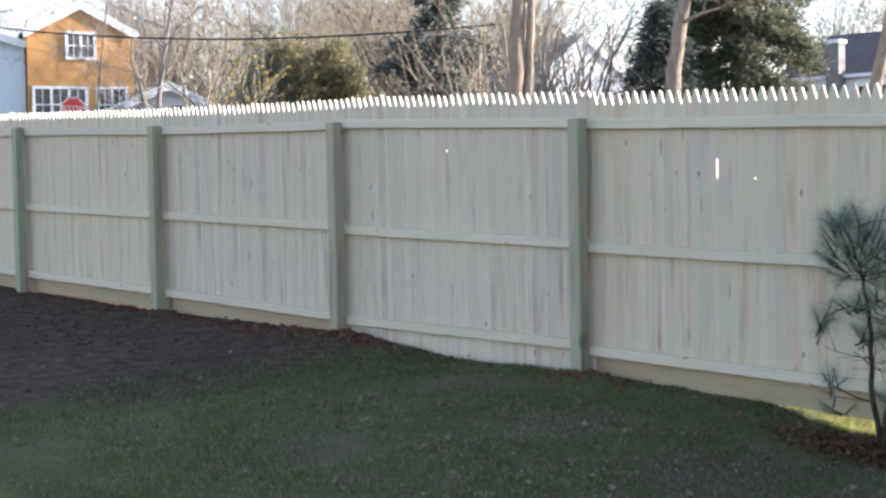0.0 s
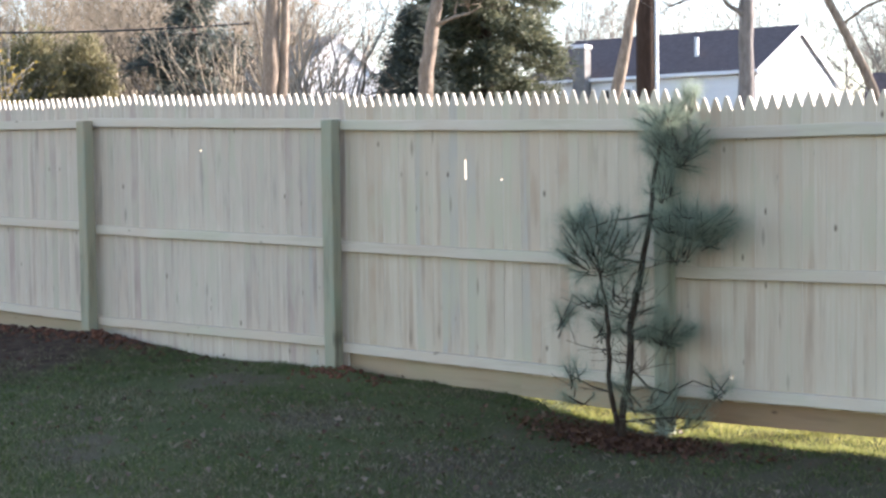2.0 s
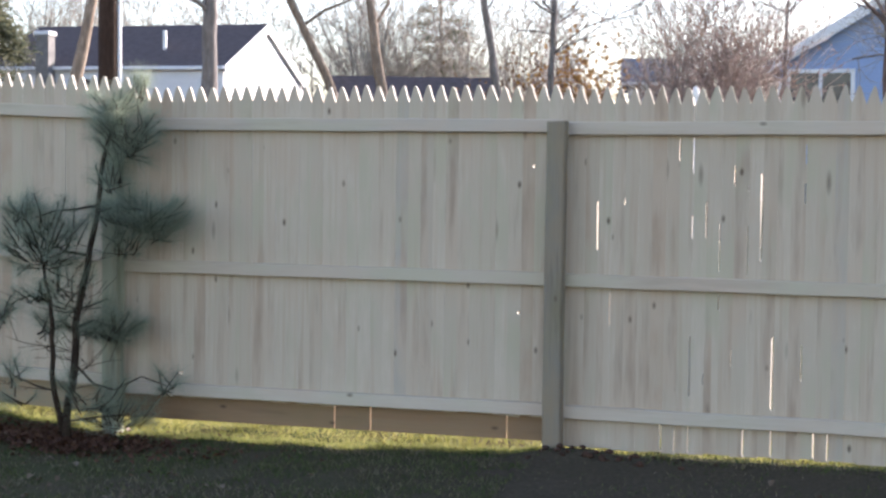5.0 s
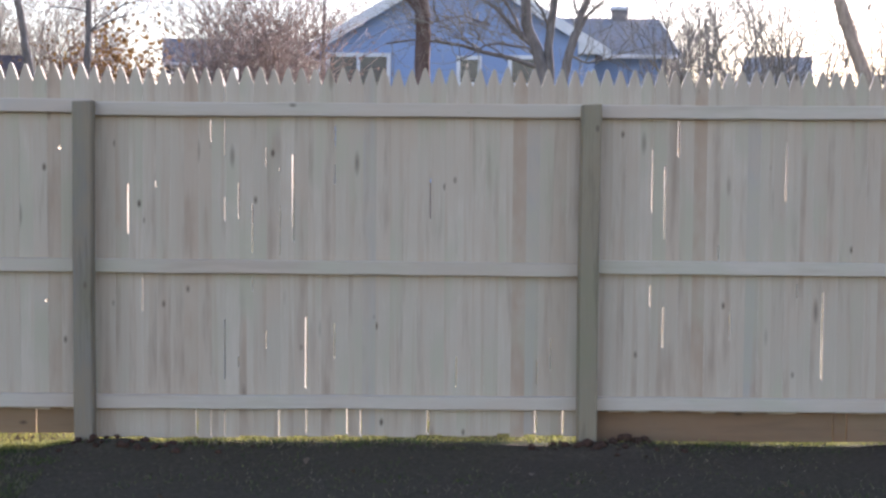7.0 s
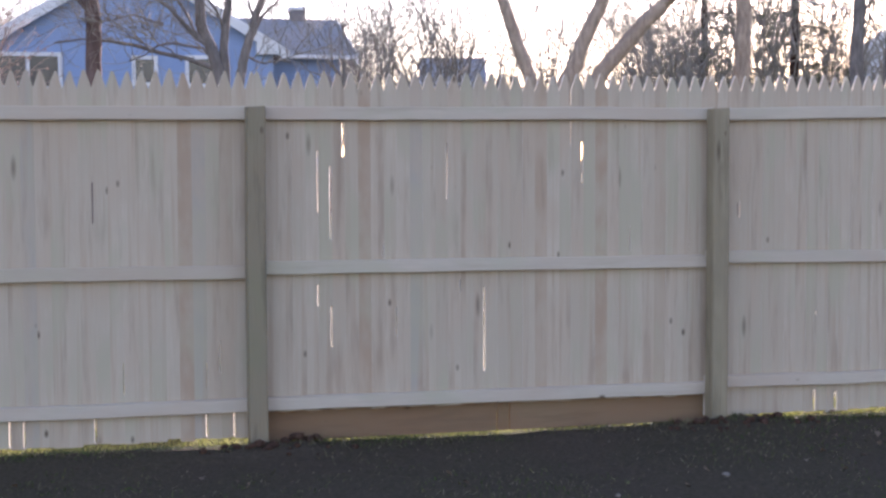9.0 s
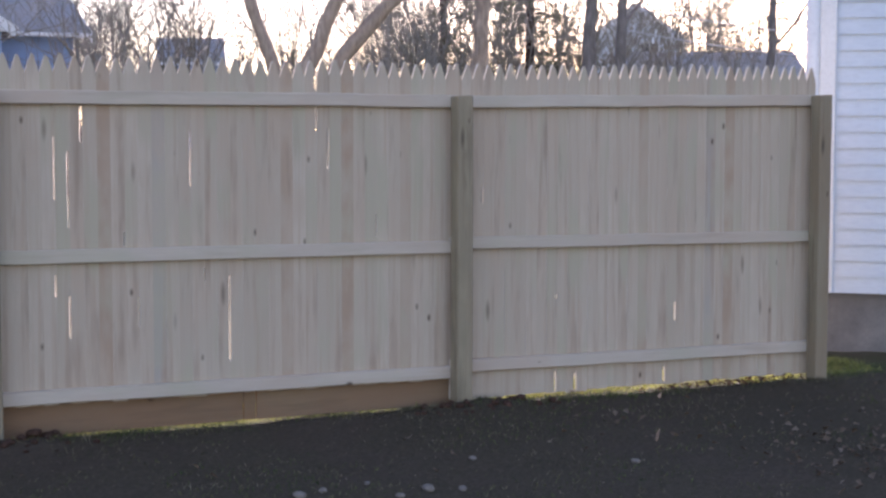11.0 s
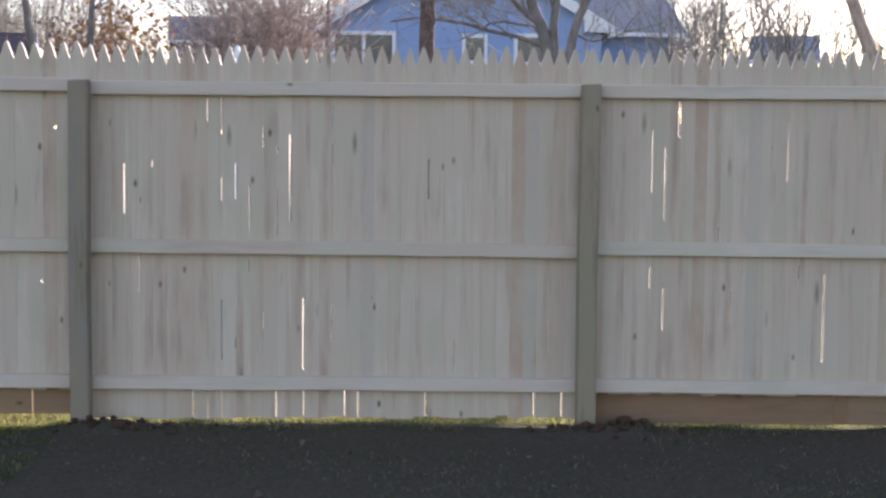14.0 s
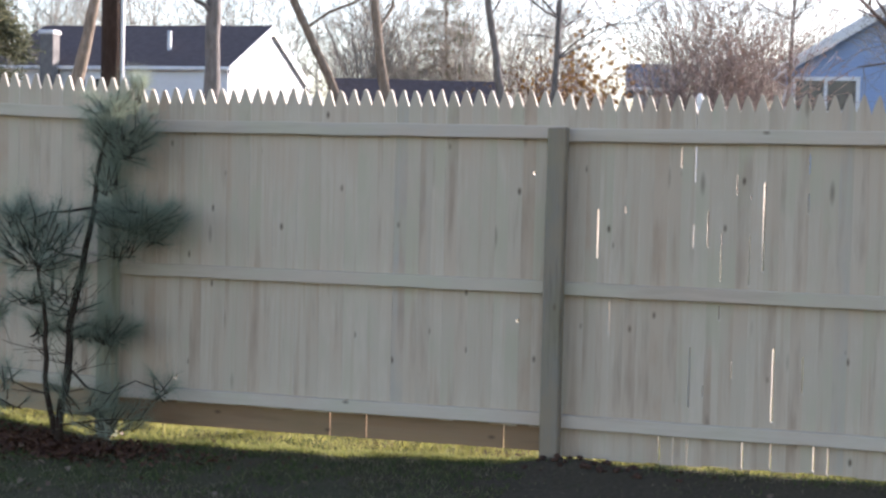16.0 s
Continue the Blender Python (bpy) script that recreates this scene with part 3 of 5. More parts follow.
# ---------- street things ----------
def stop_sign(p, turn):
    s = thing("stop_sign", (p.x, p.y, 0), "red octagonal stop sign with white rim on a steel post", "road sign", turn=turn)
    zc = p.z
    t = Tubes()
    t.path([(0, 0.03, 1.2), (0, 0.03, zc + 0.3)], [0.03, 0.03], 8)
    put("signpost", t.mesh("signpost"), STEEL, s)
    for nm, rr, y, mt in (("rim", 0.40, 0.0, TRIM), ("face", 0.365, -0.006, SIGN_RED)):
        bm = bmesh.new()
        pts = [(rr * math.cos(radians(22.5 + 45 * i)), y, zc + rr * math.sin(radians(22.5 + 45 * i))) for i in range(8)]
        quad_prism(bm, pts, (0, 0.004, 0))
        part(nm, bm, mt, s)
    cu = bpy.data.curves.new("lettering", "FONT")
    cu.body, cu.size, cu.align_x, cu.align_y, cu.extrude = "STOP", 0.27, "CENTER", "CENTER", 0.002
    ob = new("lettering", cu)
    cu.materials.append(TRIM)
    ob.parent = s
    ob.matrix_basis = pose(0, -0.012, zc, 90, 0, 0)


stop_sign(az(-60.25, 48, 3.2), 59.9)

pole = thing("utility_pole", (*az(-28.5, 22).xy, 0), "dark weathered wooden utility pole behind the fence", "utility pole")
t = Tubes()
t.path([(0, 0, 0), (0, 0, 4), (0.02, 0, 8)], [0.16, 0.15, 0.14], 18)
put("shaft", t.mesh("shaft"), POLE, pole)
# thin white tube along the pole's right side
t = Tubes()
t.path([(0.156, 0.028, 0.2), (0.15, 0.028, 8)], [0.036, 0.036], 10)
put("side_tube", t.mesh("side_tube"), TRIM, pole, label="thin white tube running up the right side of the pole")

t = Tubes()
pa, pb = az(-64, 42, 6.35), az(-44, 30, 6.3)
pts = [pa.lerp(pb, i / 14) + Vector((0, 0, -0.9 * (1 - (2 * i / 14 - 1) ** 2) * 0.4)) for i in range(15)]
t.path(pts, [0.02] * 15, 6)
tagged(put("overhead_cable", t.mesh("overhead_cable"), RUBBER), "black overhead cable strung across the yards", "cable")
for (a0, e0), (a1, e1), d in (((29, 6.1), (42, 3.95), 30), ((32, 4.6), (42, 3.2), 34)):
    t = Tubes()
    pa, pb = az(a0, d, e0), az(a1, d, e1)
    t.path([pa.lerp(pb, i / 14) + Vector((0, 0, -0.12 * (1 - (2 * i / 14 - 1) ** 2))) for i in range(15)], [0.014] * 15, 6)
    tagged(put("overhead_cable", t.mesh("overhead_cable"), STEEL), "bright bare overhead wire glinting in the sun", "cable")


# ---------- trees ----------
def grow(tb, rng, p, d, r, length, level, n=5, droop=0.0, spread=1.0, twigs=3, wander=0.22, least=0.004, sub=None):
    """A wandering limb that forks into finer ones."""
    steps = 5 if level > 1 else (4 if level else 2)
    pts, rad = [p.copy()], [r]
    q, dd = p.copy(), d.normalized()
    for i in range(steps):
        dd = (dd + Vector((rng.gauss(0, wander), rng.gauss(0, wander), rng.gauss(0.05 - droop, wander * 0.7)))).normalized()
        q = q + dd * (length / steps)
        pts.append(q.copy())
        rad.append(max(r * (1 - 0.62 * (i + 1) / steps), least * 0.85))
    tb.path(pts, rad, n if level > 1 else 3)
    if level <= 0:
        return
    for k in range(twigs + (1 if level > 1 else 0)):
        i = rng.randint(1, steps)
        side = Vector((rng.gauss(0, 1), rng.gauss(0, 1), rng.gauss(0.25, 0.6)))
        nd = ((pts[i] - pts[i - 1]).normalized() * 0.75 + side.normalized() * 0.8 * spread).normalized()
        grow(sub or tb, rng, pts[i], nd, max(rad[i] * 0.62, least), length * rng.uniform(0.5, 0.75), level - 1, n, droop, spread, twigs, wander, least)


def bare_tree(p, label, trunk_pts, r, bark, seed, limbs=6, level=3, start=0.45, length=2.6, spread=1.0, twigs=3, twig_mat=None):
    """A leafless tree: trunk along local points, limbs above start."""
    rng = random.Random(seed)
    tr = thing("tree", (p.x, p.y, 0), label, "tree")
    t = Tubes()
    pts = [Vector(q) for q in trunk_pts]
    full = []
    for i in range(len(pts) - 1):
        for k in range(4):
            full.append(pts[i].lerp(pts[i + 1], k / 4) + Vector((rng.gauss(0, r * 0.12), rng.gauss(0, r * 0.12), 0)))
    full.append(pts[-1])
    m = len(full) - 1
    rad = [r * (1.12 - 0.55 * i / m) * (1 + rng.gauss(0, 0.03)) for i in range(m + 1)]
    t.path(full, rad, 12)
    put("trunk", t.mesh("trunk"), bark, tr)
    t = Tubes()
    for k in range(limbs):
        i = rng.randint(int(m * start), m)
        ang = rng.uniform(0, 2 * math.pi)
        d = Vector((math.cos(ang), math.sin(ang), rng.uniform(0.25, 1.1)))
        grow(t, rng, full[i], d, rad[i] * rng.uniform(0.3, 0.5), length * rng.uniform(0.7, 1.2), level, 5, 0, spread, twigs)
    put("crown", t.mesh("crown"), twig_mat or bark, tr)
    return tr


def lean(az0, el0, az1, el1, d):
    """Local trunk points through two sight lines at distance d, down to the ground and up out of view."""
    p0, p1 = az(az0, d, el0), az(az1, d, el1)
    g = gz(p0.x, p0.y)
    s = (p1 - p0) / max(p1.z - p0.z, 0.1)
    base = p0 + s * (g - 0.1 - p0.z) * 0.6
    base.z = g - 0.1
    top = p1 + s * 3.5
    o = Vector((base.x, base.y, 0))
    return o, [q - o for q in (base, p0, p1, top)]


for i, (a0, e0, a1, e1, d, r, bark, lab, kw) in enumerate((
    (-43.5, 3.5, -43.25, 7, 20, 0.125, BARK_TAN, "tall leafless tree with sunlit tan bark behind the fence", dict(limbs=2, start=0.8)),
    (-42.95, 3.5, -42.75, 7, 20, 0.07, BARK_TAN, "slim leafless tree with tan bark behind the fence", dict(limbs=3, start=0.7)),
    (-37.3, 3.5, -36.85, 7, 20, 0.115, BARK_TAN, "tall bare tree with tan flaking bark behind the fence", dict(limbs=4, start=0.5, level=2, length=1.4)),
    (-29.75, 3.4, -29.05, 7, 18, 0.085, BARK_TAN, "leaning bare tree with sunlit bark beside the pole", dict(limbs=2, start=0.8)),
    (-24.75, 3.4, -24.65, 7, 20, 0.12, BARK_GREY, "straight grey-barked bare tree behind the fence", dict(limbs=4, start=0.62, level=2, length=1.0)),
    (-19.9, 3.3, -21.45, 6.6, 22, 0.078, BARK_TAN, "crooked leaning bare tree behind the fence", dict(limbs=7, start=0.5, length=2.0)),
    (-17.95, 3.2, -18.4, 6.6, 22, 0.085, BARK_TAN, "bare tree with a pale bent trunk", dict(limbs=7, start=0.5, length=2.0)),
    (-13.35, 3.2, -13.85, 6.4, 24, 0.075, BARK_GREY, "slim dark bare tree behind the fence", dict(limbs=6, start=0.5, length=1.8)),
    (-11.3, 3.2, -11.2, 6.4, 26, 0.065, BARK_GREY, "slim bare tree with upright limbs", dict(limbs=9, start=0.45, length=2.0)),
    (1.66, 3.0, 1.6, 6.6, 25, 0.15, BARK_RED, "red-brown straight tree trunk in front of the blue house", dict(limbs=5, start=0.5, level=2, length=1.2)),
    (-2.3, 3.2, -2.2, 6.4, 30, 0.045, BARK_GREY, "thin bare sapling beside the blue house", dict(limbs=9, start=0.4, length=1.8)),
    (18.7, 3.2, 17.6, 6.2, 20, 0.10, BARK_GLARE, "leaning bare tree with tan bark lightened for glare", dict(limbs=3, start=0.75)),
    (20.1, 3.2, 21.3, 6.0, 20, 0.12, BARK_GLARE, "bare tree leaning away with tan bark", dict(limbs=3, start=0.75)),
    (21.5, 3.6, 23.7, 6.0, 20, 0.12, BARK_GLARE, "stout arching bare tree with mossy tan bark, lightened for glare", dict(limbs=3, start=0.6)),
    (26.7, 3.2, 26.8, 6.2, 24, 0.15, BARK_GLARE, "stout bare tree at the wood's edge", dict(limbs=5, start=0.5)),
    (31.0, 3.2, 31.0, 6.2, 28, 0.15, BARK_GREY, "grey bare tree at the wood's edge", dict(limbs=6, start=0.5)),
    (32.2, 3.2, 32.3, 6.2, 28, 0.12, BARK_GREY, "grey bare tree at the wood's edge", dict(limbs=6, start=0.5)),
    (37.9, 3.0, 38.0, 6.2, 30, 0.09, BARK_GREY, "slim bare tree near the house corner", dict(limbs=6, start=0.45)),
    (-57.0, 4.0, -56.5, 7.0, 42, 0.07, BARK_GREY, "bare tree before the ochre house", dict(limbs=14, start=0.2, length=3.2)),
    (-59.3, 4.0, -58.9, 7.2, 46, 0.035, BARK_GREY, "bare yard tree in front of the ochre house", dict(limbs=10, start=0.3, length=2.4)),
)):
    o, pts = lean(a0, e0, a1, e1, d)
    bare_tree(o, lab, pts, r, bark, 100 + i, **kw)


def sweeping_tree(d, label, seed):
    """A bare garden tree of three close stems whose long low limbs sweep out before the house."""
    rng = random.Random(seed)
    root = az(6.6, d)
    tr = thing("tree", (root.x, root.y, 0), label, "tree")
    o = Vector((root.x, root.y, 0))

    def sight(a, el):
        return az(a, d, el) - o

    foot = Vector((0, 0, gz(root.x, root.y) - 0.1))
    for pts, r0, r1 in (((sight(6.4, 3.4), sight(6.2, 4.3), sight(5.75, 5.4), sight(5.6, 7.2)), 0.13, 0.08),
                        ((sight(6.65, 3.4), sight(6.6, 4.6), sight(6.75, 6.0), sight(6.9, 7.4)), 0.09, 0.06),
                        ((sight(7.2, 3.4), sight(7.5, 4.6), sight(7.85, 5.8), sight(8.5, 7.2)), 0.095, 0.06)):
        t = Tubes()
        path = [foot] + list(pts)
        fine = [path[i].lerp(path[i + 1], k / 4) + Vector((rng.gauss(0, 0.012), rng.gauss(0, 0.012), 0)) for i in range(4) for k in range(4)] + [path[-1]]
        t.path(fine, [r0 + (r1 - r0) * i / (len(fine) - 1) for i in range(len(fine))], 10)
        put("stem", t.mesh("stem"), BARK_GREY, tr)
    crown = Tubes()
    for a0, e0, a1, e1, rise, r in ((5.8, 4.7, 3.2, 6.9, 0.05, 0.045), (5.75, 4.8, 4.5, 7.0, 0.0, 0.035), (6.2, 3.75, 0.2, 4.7, 0.12, 0.045), (4.3, 5.35, 1.9, 5.45, 0.1, 0.022),
                                    (6.2, 4.1, 3.0, 3.9, 0.25, 0.03), (7.6, 5.05, 9.0, 6.8, 0.0, 0.04), (7.6, 4.15, 9.3, 4.3, -0.1, 0.022), (6.6, 5.0, 5.3, 7.2, 0.1, 0.03), (7.7, 5.6, 6.9, 7.3, 0.1, 0.03), (5.0, 4.0, 3.2, 5.3, 0.0, 0.018), (4.0, 4.3, 1.2, 5.6, 0.05, 0.016)):
        p0, p1 = sight(a0, e0), sight(a1, e1)
        out = Vector((0, rng.uniform(-0.9, 0.3), 0))
        pts = [p0.lerp(p1, f) + out * f + Vector((rng.gauss(0, 0.03), 0, rise * math.sin(math.pi * f) * 1.2 + rng.gauss(0, 0.025))) for f in (0, 0.17, 0.33, 0.5, 0.67, 0.83, 1.0)]
        one = Tubes()
        one.path(pts, [r * (1 - 0.68 * q / 6) for q in range(7)], 7)
        put("limb", one.mesh("limb"), BARK_GREY, tr)
        for q in range(12):
            i = rng.randint(1, 6)
            side = Vector((rng.gauss(0, 0.7), rng.gauss(0, 0.5), rng.gauss(0.35, 0.6)))
            grow(crown, rng, pts[i].lerp(pts[i - 1], rng.random()), (pts[i] - pts[i - 1]).normalized() * 0.8 + side.normalized() * 0.8, 0.011, rng.uniform(0.5, 1.3), 2, 4, 0.0, 0.9, 2, 0.2, 0.004)
    put("crown", crown.mesh("crown"), TWIG, tr)


sweeping_tree(25, "many-stemmed grey bare tree with long low limbs before the blue house", 61)


def shrub(p, label, h, w, seed, stems, mt, level=2, twigs=3, leaf=None, leaves=0, size=0.05):
    """A leafless shrub or small round tree of many stems, with some dry leaves."""
    rng = random.Random(seed)
    s = thing("shrub", (p.x, p.y, 0), label, "shrub")
    t = Tubes()
    g = gz(p.x, p.y) - 0.05
    for k in range(stems):
        ang, out = rng.uniform(0, 2 * math.pi), rng.uniform(0.1, 1.0) * w / h
        b = Vector((rng.gauss(0, w * 0.12), rng.gauss(0, w * 0.12), g))
        d = Vector((math.cos(ang) * out, math.sin(ang) * out, 1))
        one = Tubes()
        grow(one, rng, b, d, 0.02 + 0.004 * h, h * rng.uniform(0.6, 0.85), level, 4, -0.02, 0.9, twigs, 0.16, 0.005 + 0.0006 * h, t)
        put("stem", one.mesh("stem"), mt, s)
    put("crown", t.mesh("crown"), mt, s)
    if leaf is not None:
        vs, fs = [], []
        src = t.v
        for k in range(leaves):
            q = Vector(src[rng.randrange(len(src))])
            if q.z < g + h * 0.25:
                continue
            u = Vector((rng.gauss(0, 1), rng.gauss(0, 1), rng.gauss(0, 1))).normalized() * size * rng.uniform(0.6, 1.4)
            v = u.orthogonal().normalized() * size * 0.5
            n = len(vs)
            vs += [q, q + u * 0.5 + v, q + u, q + u * 0.5 - v]
            fs.append((n, n + 1, n + 2, n + 3))
        put("foliage", mesh_of("foliage", vs, fs), leaf, s)
    return s


shrub(az(-55.3, 40), "tall leafless shrub with pale tangled twigs", 5.4, 2.6, 1, 9, TWIG_TAN, twigs=2)
shrub(az(-52.5, 46), "leafless tree thicket with grey-brown twigs", 6.8, 3.2, 2, 22, TWIG_TAN)
shrub(az(-49.5, 50), "leafless tree thicket with grey-brown twigs", 7.4, 3.6, 3, 24, TWIG_TAN)
shrub(az(-44.3, 30), "leafless shrub with tan branches", 5.2, 2.4, 4, 10, TWIG_TAN)
shrub(az(-41.3, 27), "pale many-stemmed leafless shrub", 4.6, 1.5, 5, 26, TWIG, twigs=2)
shrub(az(-53.5, 33), "small shrub with a few yellow leaves", 2.7, 0.8, 6, 12, TWIG, 2, 3, YELLOW_LEAF, 500, 0.09)
shrub(az(-10.0, 40), "rounded bush with orange autumn leaves", 3.5, 0.34, 7, 24, TWIG_RED, 2, 3, ORANGE_LEAF, 19000, 0.062)
shrub(az(-11.6, 42), "brown-leaved bush beside the orange one", 3.6, 0.5, 17, 22, TWIG_RED, 2, 3, BROWN_LEAF, 12000, 0.055)
shrub(az(-5.1, 28), "russet-twigged bush with dry leaves beside the blue house", 3.7, 1.0, 8, 30, TWIG_RED, 2, 4, RED_LEAF, 8000, 0.04)
shrub(az(-4.8, 29), "russet-twigged bush with dry leaves", 3.8, 0.8, 9, 22, TWIG_RED, 2, 4, RED_LEAF, 5000, 0.04)
shrub(az(-5.6, 33), "russet-twigged bush with dry leaves", 3.5, 0.7, 10, 20, TWIG_RED, 2, 4, RED_LEAF, 4500, 0.04)
shrub(az(12.2, 36), "leafless garden tree with grey-brown twigs", 6.6, 1.7, 11, 13, TWIG, 2, 3)
shrub(az(15.4, 44), "leafless garden tree with fine grey twigs", 7.6, 2.2, 12, 20, TWIG, 2, 4)
shrub(az(19.4, 50), "leafless garden tree with fine grey twigs", 7.4, 1.8, 14, 16, TWIG, 2, 4)
shrub(az(22.6, 44), "leafless garden tree with fine grey twigs", 5.6, 2.0, 15, 18, TWIG, 2, 4)
shrub(az(10.6, 33), "leafless shrub with brown twigs", 3.7, 1.1, 13, 14, TWIG_RED)


for q, (b_, d_, h_, w_) in enumerate(((-57.2, 66, 9.4, 3.6), (-54.4, 66, 9.2, 3.8), (-51.0, 54, 8.0, 3.6), (-48.6, 58, 8.6, 3.6), (-46.6, 48, 7.4, 3.0), (-44.9, 60, 8.6, 3.4), (-43.0, 46, 7.0, 2.6), (-31.5, 64, 9.0, 4.0), (-27.5, 66, 9.4, 4.0), (-23.0, 66, 9.0, 4.0), (-18.8, 64, 9.4, 3.2), (-16.6, 68, 9.8, 3.4), (-14.4, 66, 9.4, 3.2), (-12.2, 64, 9.0, 2.8), (-6.3, 58, 8.6, 2.2), (-4.6, 52, 7.6, 2.6), (-2.8, 58, 8.4, 3.0), (24.4, 34, 6.0, 2.4), (27.4, 36, 6.6, 2.4), (30.0, 40, 6.8, 2.6), (33.6, 44, 6.6, 2.6), (36.6, 50, 6.0, 2.6))):
    shrub(az(b_, d_), "leafless yard tree with a haze of fine twigs", h_, w_, 60 + q, 26 if b_ < -40 else 20, TWIG_TAN if b_ < -40 else TWIG, 2, 4)


def conifer(p, label, h, w, seed, mt, whorls=26, base=0.02, dense=1.0, size=0.16, ragged=0.25, power=0.8, thin=0.13):
    """An evergreen: trunk, whorls of drooping branches and many short needle sprays."""
    rng = random.Random(seed)
    g = gz(p.x, p.y)
    c = thing("conifer", (p.x, p.y, 0), label, "tree")
    t = Tubes()
    t.path([(0, 0, g - 0.1), (0.03, 0, g + h * 0.5), (0, 0.02, g + h)], [w * 0.05 + 0.06, w * 0.03 + 0.04, 0.01], 9)
    vs, fs = [], []
    for k in range(whorls):
        f = base + (1 - base) * (k + rng.random() * 0.6) / whorls
        rad = w * ((1 - f) ** power) * rng.uniform(1 - ragged, 1 + ragged * 0.6) + 0.1
        for j in range(rng.randint(6, 9)):
            ang = rng.uniform(0, 2 * math.pi)
            ln = rad * rng.uniform(0.65, 1.1)
            out = Vector((math.cos(ang), math.sin(ang), 0))
            p0 = Vector((0, 0, g + h * f))
            pts = [p0 + out * ln * s + Vector((0, 0, -0.32 * ln * s * s + 0.12 * ln * s)) for s in (0, 0.35, 0.7, 1.0)]
            t.path(pts, [0.02, 0.015, 0.01, 0.004], 3)
            for q in range(int(dense * (16 + 60 * ln))):
                s = rng.uniform(0.15, 1.0) ** 0.7
                i = min(int(s * 3), 2)
                b = pts[i].lerp(pts[i + 1], s * 3 - i) + Vector((rng.gauss(0, 0.1), rng.gauss(0, 0.1), rng.gauss(0, 0.08)))
                d = (out * rng.uniform(0.1, 1) + Vector((rng.gauss(0, 0.7), rng.gauss(0, 0.7), rng.gauss(-0.15, 0.45)))).normalized() * size * rng.uniform(0.6, 1.5)
                sd = d.orthogonal().normalized()
                sd = (Matrix.Rotation(rng.uniform(0, 6.28), 3, d.normalized()) @ sd) * size * thin
                n = len(vs)
                vs += [b - sd * 0.4, b + d * 0.5 - sd, b + d, b + d * 0.5 + sd]
                fs.append((n, n + 1, n + 2, n + 3))
    put("trunk", t.mesh("trunk"), BARK_DARK, c)
    put("crown", mesh_of("crown", vs, fs), mt, c)
    return c


conifer(az(-34.7, 28), "large dense olive-green spruce behind the fence", 10.5, 2.1, 21, SPRUCE, 48, 0.02, 5.0, 0.13, 0.2, 0.5, 0.12)
conifer(az(-37.6, 26), "dark blue-green fir beside the big spruce", 3.9, 1.2, 22, DARKFIR, 32, 0.02, 4.0, 0.12, 0.4, 0.8, 0.12)
conifer(az(-46.2, 34), "sparse dark green evergreen with gaps", 7.2, 1.35, 23, DARKFIR, 22, 0.05, 1.3, 0.2, 0.55, 0.6)
conifer(az(28.6, 40), "grey-green pine at the edge of the wood", 9.5, 2.4, 24, SPRUCE, 20, 0.1, 0.7, 0.22, 0.5, 0.6, 0.05)
conifer(az(25.2, 38), "grey-green pine at the edge of the wood", 8.5, 1.7, 25, SPRUCE, 18, 0.1, 0.5, 0.2, 0.5, 0.6, 0.05)
conifer(az(-15.6, 70), "distant grey-green evergreen among bare trees", 10, 3.2, 26, SPRUCE, 18, 0.1, 0.6, 0.3, 0.5, 0.6, 0.05)


def yew(p, label, h, w, seed):
    """A broad clipped evergreen made of upright feathery plumes."""
    rng = random.Random(seed)
    g = gz(p.x, p.y)
    c = thing("evergreen_bush", (p.x, p.y, 0), label, "bush")
    t = Tubes()
    vs, fs = [], []
    for k in range(64):
        ang, rr = rng.uniform(0, 2 * math.pi), math.sqrt(rng.random())
        bx0, by0 = math.cos(ang) * rr * w, math.sin(ang) * rr * w * 0.7
        hh = h * (1 - 0.38 * rr ** 2.2) * rng.uniform(0.86, 1.04)
        p0 = Vector((bx0 * 0.4, by0 * 0.4, g))
        p1 = Vector((bx0, by0, g + hh))
        t.path([p0, p0.lerp(p1, 0.5) + Vector((bx0, by0, 0)) * 0.15, p1], [0.03, 0.018, 0.004], 4)
        for q in range(620):
            s = rng.uniform(0.1, 1.0)
            b = p0.lerp(p1, s) + Vector((bx0, by0, 0)) * (0.6 * s * (1 - s)) + Vector((rng.gauss(0, 0.13), rng.gauss(0, 0.13), rng.gauss(0, 0.06)))
            d = Vector((rng.gauss(0, 0.6), rng.gauss(0, 0.6), rng.uniform(0.2, 1.2))).normalized() * rng.uniform(0.07, 0.17)
            sd = (Matrix.Rotation(rng.uniform(0, 6.28), 3, d.normalized()) @ d.orthogonal().normalized()) * 0.018
            n = len(vs)
            vs += [b - sd * 0.4, b + d * 0.5 - sd, b + d, b + d * 0.5 + sd]
            fs.append((n, n + 1, n + 2, n + 3))
    put("branchwork", t.mesh("branchwork"), BARK_DARK, c)
    put("crown", mesh_of("crown", vs, fs), YEW, c)


yew(az(-52.15, 35), "broad olive-green yew bush beyond the fence", 4.0, 1.1, 31)
yew(az(-50.5, 35.5), "broad olive-green yew bush beyond the fence", 3.95, 1.1, 32)
yew(az(-53.1, 37), "dark olive yew bush beyond the fence", 3.5, 0.9, 33)


